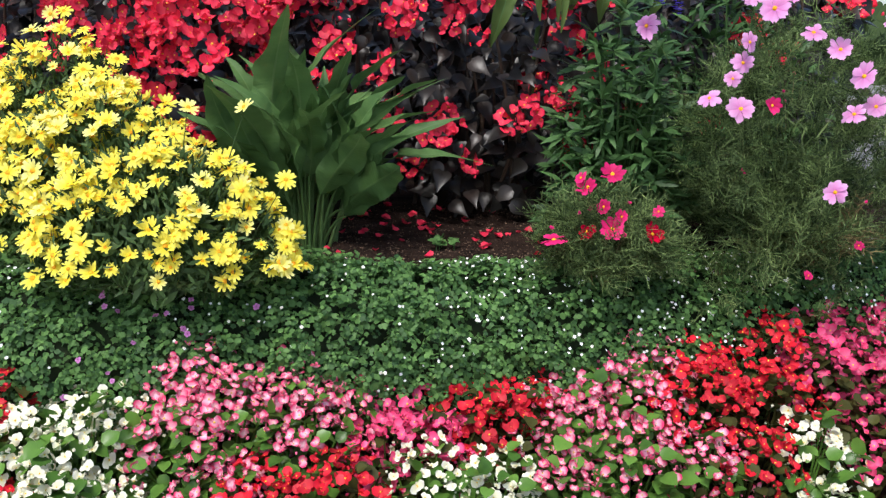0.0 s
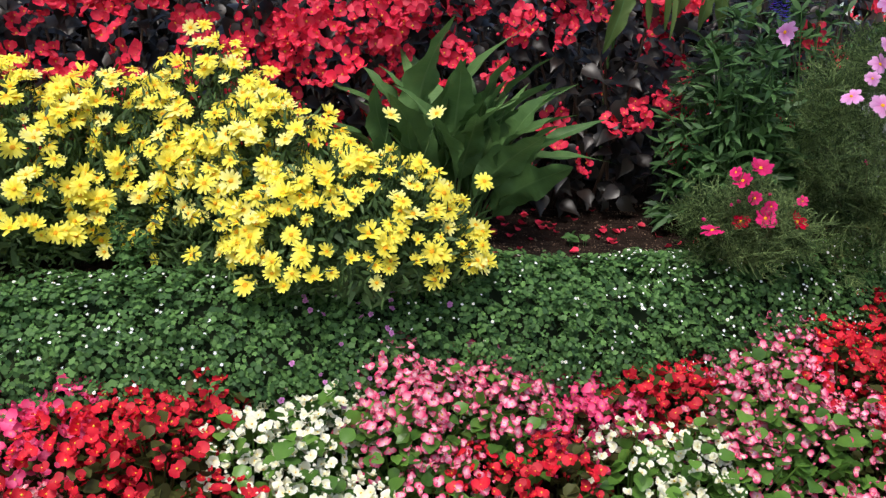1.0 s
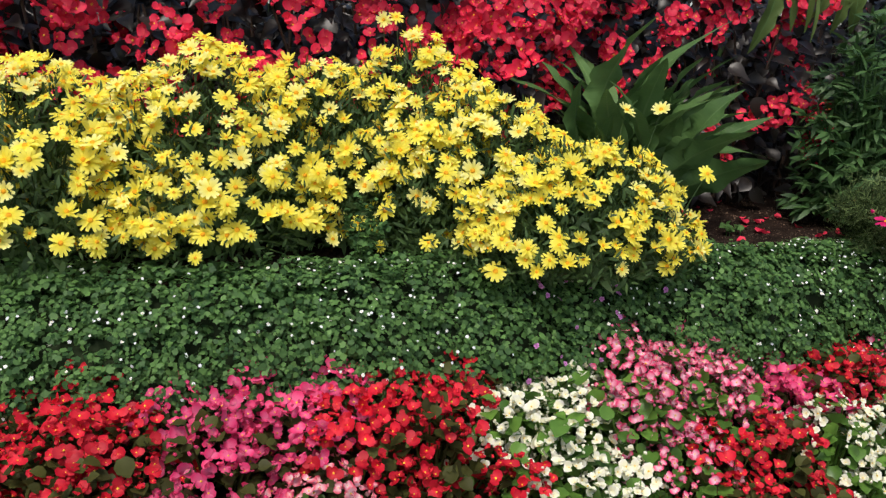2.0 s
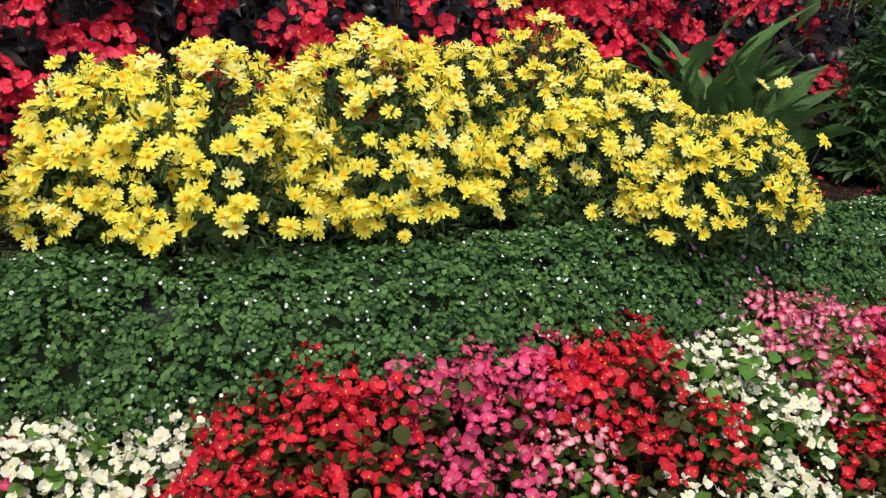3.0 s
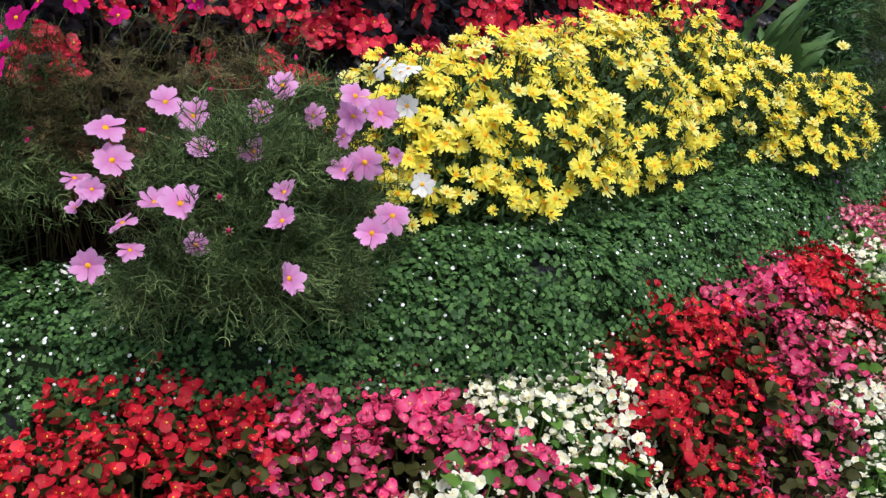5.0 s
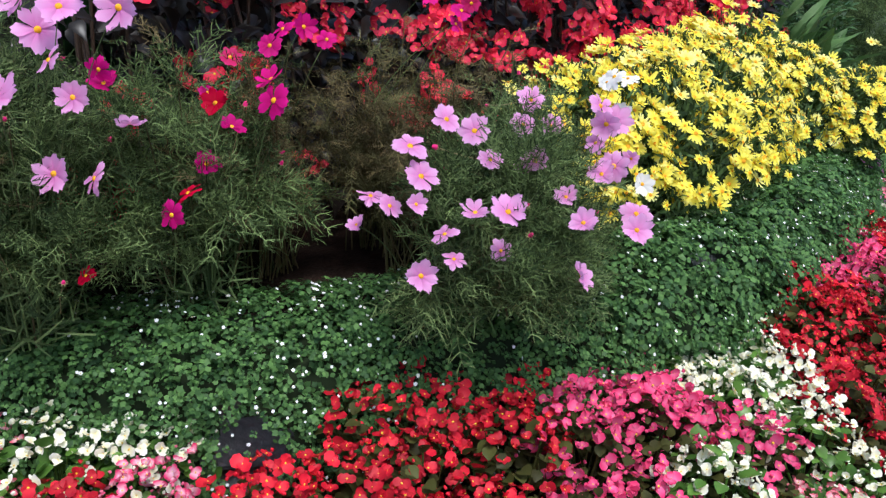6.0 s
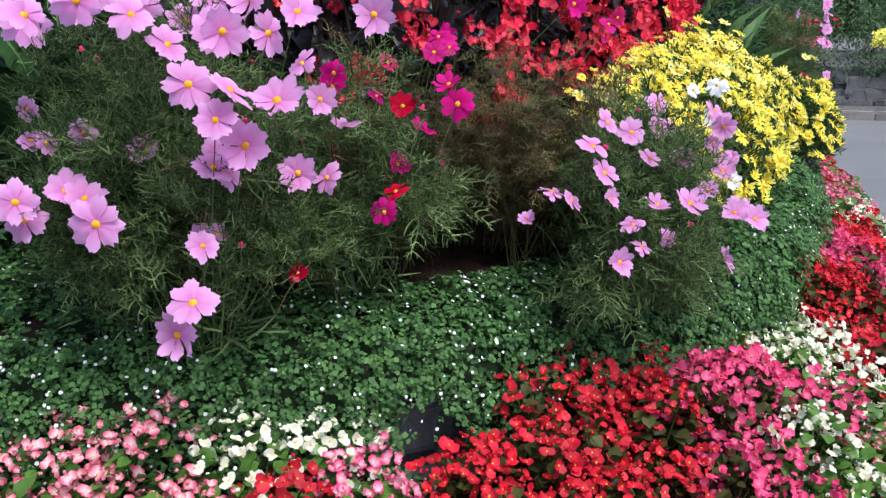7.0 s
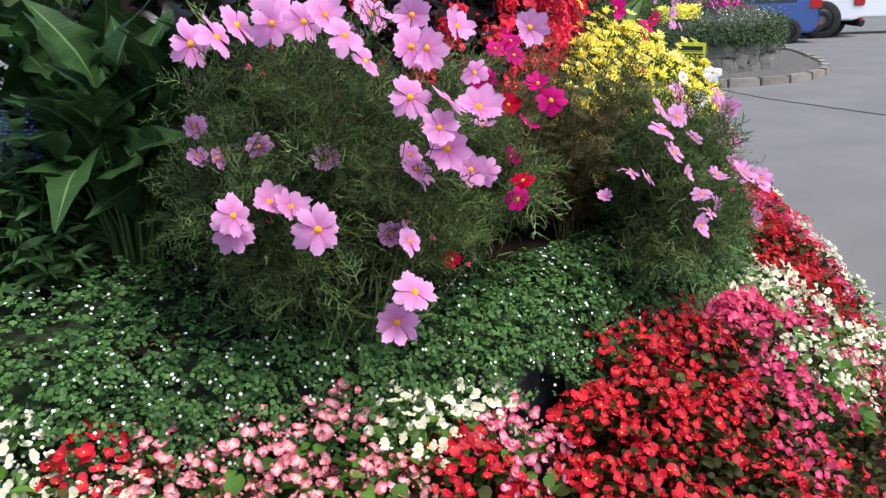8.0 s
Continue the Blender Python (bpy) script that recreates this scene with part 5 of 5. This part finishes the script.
for row, z in enumerate((0.10, 0.30, 0.50)):
    s = 0.09 * row
    while s < run[-1]:
        k = min(int(np.searchsorted(run, s)), 719)
        x, y = pts[k]
        s += rng.uniform(0.20, 0.30)
        if x > 15.0 or y > 4.6:
            continue
        dx, dy = pts[(k + 1) % 720][0] - pts[k - 1][0], pts[(k + 1) % 720][1] - pts[k - 1][1]
        ob = new("stone", ROUGH_STONES[rng.integers(7)])
        ob.parent = far_wall
        ob.matrix_basis = Matrix.Translation((x, y, z + rng.normal(0, 0.03) + ground_height(x))) @ Matrix.Rotation(math.atan2(dy, dx) + rng.normal(0, 0.1), 4, "Z") @ Matrix.Rotation(rng.normal(0, 0.2), 4, "Y") @ Matrix.Scale(rng.uniform(0.9, 1.25), 4)


def far_plants(name, mat, count, inset, za, zb, size, label, seed, leaf=ROUND_LEAF, spread=0.1, reach=False, arc=(0.4, 1.7)):
    r = np.random.default_rng(seed)
    a = r.uniform(math.pi * arc[0], math.pi * arc[1], count)
    ii = inset + r.normal(0, spread, count)
    xy = np.array([island(q, w) for q, w in zip(a, ii)])
    lumps = np.array([noise.noise(Vector((q[0] * 2.2, q[1] * 2.2, seed))) for q in xy]) * 0.35 * (zb - za)
    p = np.column_stack([xy, r.uniform(za, zb, count) + lumps])
    p[:, 2] += np.array([ground_height(q) for q in p[:, 0]])
    face = np.column_stack([np.cos(a), np.sin(a), np.full(count, 0.7)]) + r.normal(0, 0.5, (count, 3))
    v, f = scatter(leaf, p, turns(random_dirs(count, r), face), r.uniform(0.6, 1.2, count) * size)
    me = np_mesh(name, v, f, [mat], None, np.ones(len(v)) if reach else None)
    return tagged(new(name, me), label, name.replace("_", " "), "", "stuff")


FAR_GREEN = leaf_material("far_hedge_leaf", (0.020, 0.045, 0.020), (0.11, 0.17, 0.07), 0.6, 0.2)
FAR_GREY = leaf_material("far_grey_leaf", (0.06, 0.08, 0.05), (0.26, 0.30, 0.22), 0.7, 0.2)
far_plants("far_trailing_hedge", FAR_GREEN, 17000, 0.86, 0.66, 0.98, 0.036, "trailing green plants over the far wall", 901, spread=0.05)
r = np.random.default_rng(911)
a = r.uniform(math.pi * 0.4, math.pi * 1.7, 260)
strands = []
for q in a:
    x, y = island(q, 0.80 + r.uniform(-0.04, 0.02))
    drop, n = r.uniform(0.05, 0.42) * (0.5 + 0.5 * noise.noise(Vector((q * 9, 0, 0)))) + 0.1, 16
    p = np.column_stack([x + r.normal(0, 0.03, n), y + r.normal(0, 0.03, n), 0.74 - drop * np.linspace(0, 1, n) + ground_height(x)])
    strands.append(scatter(ROUND_LEAF, p, turns(random_dirs(n, r), np.column_stack([np.full(n, math.cos(q)), np.full(n, math.sin(q)), np.full(n, 0.5)]) + r.normal(0, 0.5, (n, 3))), r.uniform(0.02, 0.04, n)))
tagged(new("far_hanging_strands", np_mesh("far_hanging_strands", *join(strands), [FAR_GREEN])), "uneven green strands hanging down the far stone wall", "far strands", "", "stuff")
far_plants("far_foliage", FAR_GREY, 9000, 1.4, 0.85, 1.18, 0.06, "grey-green foliage along the edge of the far flower island", 902, LANCE_LEAF, 0.22)
far_plants("far_shrubs", DAISY_LEAF, 12000, 2.3, 0.9, 1.75, 0.10, "dark green shrubs in the middle of the far island", 907, LANCE_LEAF, 0.5, arc=(0.3, 1.8))
far_plants("far_yellow_flowers", LEMON, 520, 1.25, 1.05, 1.30, 0.05, "yellow daisies of the far flower island", 903, reach=True, spread=0.1, arc=(1.02, 1.10))
far_plants("far_magenta_flowers", COSMOS["magenta"], 60, 1.5, 1.15, 1.35, 0.06, "magenta flowers of the far flower island", 904, reach=True, arc=(1.16, 1.34))
far_plants("far_white_flowers", WHITE, 45, 1.2, 1.0, 1.2, 0.03, "white flowers of the far flower island", 905, reach=True, arc=(1.1, 1.4))
far_plants("far_pink_flowers", COSMOS["pale_pink"], 70, 1.7, 1.2, 1.45, 0.06, "pale pink flowers of the far flower island", 906, reach=True, arc=(1.2, 1.4))
far_plants("far_blush_flowers", BEGONIA["blush"], 260, 1.2, 1.0, 1.2, 0.04, "pale pink bedding flowers of the far flower island", 908, reach=True, arc=(0.90, 0.99))
far_plants("far_red_flowers", TALL_RED, 120, 1.9, 1.3, 1.55, 0.05, "tall red flowers in the far flower island", 909, reach=True, arc=(0.84, 1.0))
far_plants("far_lilac_flowers", LILAC, 140, 1.8, 1.25, 1.5, 0.045, "lilac flowers in the far flower island", 910, reach=True, arc=(1.08, 1.24))


# ---- yard sign ----
sign = thing("yard_sign", (10.62, 0.55, -0.12), "yellow voting sign with black lettering beside the far wall", "sign")
SIGN_YELLOW = plain_material("sign_yellow", (0.62, 0.66, 0.03), 0.45)
SIGN_BLACK = plain_material("sign_black", (0.01, 0.01, 0.01), 0.5)
WIRE = plain_material("galvanised_wire", (0.35, 0.35, 0.35), 0.4, 0.9)
SX, SY, SZ, SW, SH = 10.62, 0.55, 0.385, 0.48, 0.46
SIGN_TURN = math.radians(-96)


def box_mesh(name, size, mat, bevel=0.0):
    bm = bmesh.new()
    bmesh.ops.create_cube(bm, size=1.0)
    for v in bm.verts:
        v.co = Vector((v.co.x * size[0], v.co.y * size[1], v.co.z * size[2]))
    if bevel:
        bmesh.ops.bevel(bm, geom=bm.edges[:], offset=bevel, segments=2, affect="EDGES")
    me = bpy.data.meshes.new(name)
    bm.to_mesh(me)
    bm.free()
    me.materials.append(mat)
    return me


SIGN_POSE = Matrix.Translation((SX, SY, SZ)) @ Matrix.Rotation(SIGN_TURN, 4, "Z") @ Matrix.Rotation(math.radians(3), 4, "Y")
part("panel", box_mesh("sign_panel", (SW, 0.006, SH), SIGN_YELLOW), sign, SIGN_POSE)
part("top_bar", box_mesh("sign_bar", (SW * 0.80, 0.002, SH * 0.15), SIGN_BLACK), sign, SIGN_POSE @ Matrix.Translation((0, -0.0055, SH * 0.29)), "solid black bar")
part("arrow_bar", box_mesh("sign_arrow", (SW * 0.68, 0.002, SH * 0.03), SIGN_BLACK), sign, SIGN_POSE @ Matrix.Translation((SW * 0.03, -0.0055, -SH * 0.33)))
part("arrow_head", np_mesh("sign_arrow_head", [(-0.40 * SW, y, -0.33 * SH) for y in (0.0, -0.002)] + [(-0.30 * SW, y, (-0.33 + q) * SH) for q in (0.05, -0.05) for y in (0.0, -0.002)],
     [(1, 3, 5), (0, 4, 2), (0, 2, 3), (0, 3, 1), (0, 1, 5), (0, 5, 4), (2, 4, 5), (2, 5, 3)], [SIGN_BLACK]), sign, SIGN_POSE @ Matrix.Translation((0, -0.0045, 0)), "black arrow head")
part("small_line", box_mesh("sign_line", (SW * 0.78, 0.002, SH * 0.022), plain_material("sign_grey_print", (0.12, 0.13, 0.03), 0.5)), sign, SIGN_POSE @ Matrix.Translation((0, -0.0055, SH * 0.175)), "line of small print")
word = bpy.data.curves.new("sign_word", "FONT")
word.body, word.size, word.align_x, word.align_y, word.extrude = "VOTE", SH * 0.36, "CENTER", "CENTER", 0.001
word.offset = 0.004
word.materials.append(SIGN_BLACK)
part("word", word, sign, SIGN_POSE @ Matrix.Translation((0, -0.006, -SH * 0.04)) @ Matrix.Rotation(math.pi / 2, 4, "X"), "black word on the sign")
for dx in (-0.12, 0.12):
    v, f = tube([(0, 0, 0.0), (0, 0, 0.36)], [0.003, 0.003], 6)
    part("leg", np_mesh("sign_leg", v, f, [WIRE]), sign, Matrix.Translation((SX, SY, -0.16)) @ Matrix.Rotation(SIGN_TURN, 4, "Z") @ Matrix.Translation((dx, 0, 0)))


# ---- parked vehicles ----
BLUE_PAINT = plain_material("blue_car_paint", (0.008, 0.055, 0.27), 0.3, 0.0, 1.0)
WHITE_PAINT = plain_material("white_car_paint", (0.72, 0.73, 0.75), 0.3, 0.0, 1.0)
RUBBER = rough_material("tyre_rubber", (0.008, 0.008, 0.009), (0.03, 0.03, 0.03), 12, 90, 0.85, 0.5, 0.006)
RIM = plain_material("alloy_rim", (0.035, 0.035, 0.038), 0.45, 0.7)
GLASS = plain_material("dark_car_glass", (0.01, 0.012, 0.015), 0.05, 0.0, 0.5)
TAIL = plain_material("red_tail_lamp", (0.5, 0.01, 0.01), 0.2, 0.0, 0.8)
TRIM = plain_material("black_plastic_trim", (0.02, 0.02, 0.022), 0.6)


def profile_body(name, outline, width, tuck, mat, bevel=0.05):
    """A car body from its side outline (along y, up z): both sides lean in above the waist, edges rounded."""
    bm = bmesh.new()
    sides = []
    for k in (-1, 1):
        sides.append([bm.verts.new((k * (width / 2 - tuck * max(0.0, z - 0.85)), y, z)) for y, z in outline])
    bm.faces.new(sides[0])
    bm.faces.new(list(reversed(sides[1])))
    n = len(outline)
    for i in range(n):
        j = (i + 1) % n
        bm.faces.new([sides[0][j], sides[0][i], sides[1][i], sides[1][j]])
    bmesh.ops.recalc_face_normals(bm, faces=bm.faces[:])
    bmesh.ops.bevel(bm, geom=bm.edges[:], offset=bevel, segments=2, affect="EDGES")
    me = bpy.data.meshes.new(name)
    bm.to_mesh(me)
    bm.free()
    me.materials.append(mat)
    return me


def turned(name, rows, mat, n=28):
    """A wheel part turned about the x axis: rows of (x, radius)."""
    v, f = [], []
    for x, rad in rows:
        for k in range(n):
            a = k * 2 * math.pi / n
            v.append((x, math.cos(a) * rad, math.sin(a) * rad))
    for r in range(len(rows) - 1):
        for k in range(n):
            j = (k + 1) % n
            a, b, c, d = r * n + k, r * n + j, (r + 1) * n + j, (r + 1) * n + k
            f += [(a, b, c), (a, c, d)]
    return np_mesh(name, v, f, [mat])


def wheel(parent, x, y, z, radius, width):
    tyre = part("wheel", turned("tyre", [(-width / 2, radius * 0.62), (-width / 2, radius * 0.9), (-width * 0.4, radius), (width * 0.4, radius), (width / 2, radius * 0.9), (width / 2, radius * 0.62)], RUBBER),
                parent, Matrix.Translation((x, y, z + radius)))
    rim = new("rim", turned("rim", [(-width * 0.30, 0.0), (-width * 0.34, radius * 0.3), (-width * 0.48, radius * 0.62), (width * 0.48, radius * 0.62), (width * 0.3, 0.0)], RIM, 20))
    rim.parent = tyre


def vehicle(name, label, x, rear, outline, paint, tyre_r, axles, glass, width=1.85):
    """A vehicle seen from its side that heads along +y, its rear end at y = rear."""
    z = ground_height(x)
    base = thing(name, (x, rear, z), label, "car" if name == "suv" else "truck", "parked vehicles")
    m = Matrix.Translation((x, rear, z))
    part("body", profile_body(name + "_body", outline, width, 0.22, paint), base, m)
    for y0, y1, z0, z1 in glass:
        lean = [(y0, z0), (y1, z0), (y1 - 0.12, z1), (y0 + 0.12, z1)]
        part("window", profile_body("side_window", lean, width + 0.02, 0.22, GLASS, 0.01), base, m)
    for a in axles:
        for k in (-1, 1):
            wheel(base, x + k * (width / 2 - 0.03), rear + a, z, tyre_r, 0.26)
    for k in (-1, 1):
        part("tail_lamp", box_mesh("tail_lamp", (0.16, 0.30, 0.22), TAIL, 0.02), base, m @ Matrix.Translation((k * (width / 2 - 0.085), 0.12, 1.02)))
        part("reflector", box_mesh("reflector", (0.12, 0.10, 0.09), TAIL, 0.01), base, m @ Matrix.Translation((k * (width / 2 - 0.08), 0.03, 0.52)))
    part("bumper", box_mesh("bumper", (width * 0.98, 0.18, 0.22), TRIM, 0.04), base, m @ Matrix.Translation((0, 0.02, 0.42)))


vehicle("suv", "bright blue sport utility car parked beyond the far island", 21.0, -3.71,
        [(0.0, 0.40), (0.02, 0.95), (0.12, 1.10), (0.45, 1.62), (2.9, 1.66), (3.6, 1.12), (4.4, 0.98), (4.5, 0.45), (4.3, 0.28), (0.2, 0.28)], BLUE_PAINT, 0.34, (0.80, 3.5), [(0.6, 1.7, 1.08, 1.52), (1.75, 3.0, 1.08, 1.52)])
vehicle("pickup_truck", "white pickup truck with large black tyres", 23.6, -5.50,
        [(0.0, 0.62), (0.0, 1.25), (1.7, 1.27), (1.85, 1.95), (3.3, 1.95), (4.0, 1.30), (5.3, 1.18), (5.4, 0.65), (5.2, 0.5), (0.2, 0.5)], WHITE_PAINT, 0.54, (1.15, 4.3), [(2.0, 3.2, 1.3, 1.82)])
vehicle("pickup_truck", "white pickup truck parked further back", 25.5, -9.4,
        [(0.0, 0.62), (0.0, 1.25), (1.7, 1.27), (1.85, 1.95), (3.3, 1.95), (4.0, 1.30), (5.3, 1.18), (5.4, 0.65), (5.2, 0.5), (0.2, 0.5)], WHITE_PAINT, 0.42, (1.15, 4.3), [(2.0, 3.2, 1.3, 1.82)])


# ---- distant trees that close the horizon ----
WOODS = leaf_material("distant_leaves", (0.02, 0.04, 0.012), (0.07, 0.11, 0.035), 0.7, 0.2)
n = 9000
a, rad = rng.uniform(0, 6.28, n), rng.uniform(75, 95, n)
hgt = np.array([5.0 + 4.0 * noise.noise(Vector((math.cos(q) * 6, math.sin(q) * 6, 2.0))) for q in a])
p = np.column_stack([np.cos(a) * rad, np.sin(a) * rad, rng.uniform(0, 1, n) * hgt + np.array([ground_height(min(q, 60.0)) for q in np.cos(a) * rad])])
v, f = scatter(ROUND_LEAF, p, turns(random_dirs(n, rng), random_dirs(n, rng)), rng.uniform(1.5, 3.0, n))
tagged(new("far_woods", np_mesh("far_woods", v, f, [WOODS])), "dark green belt of distant trees", "trees", "", "stuff")
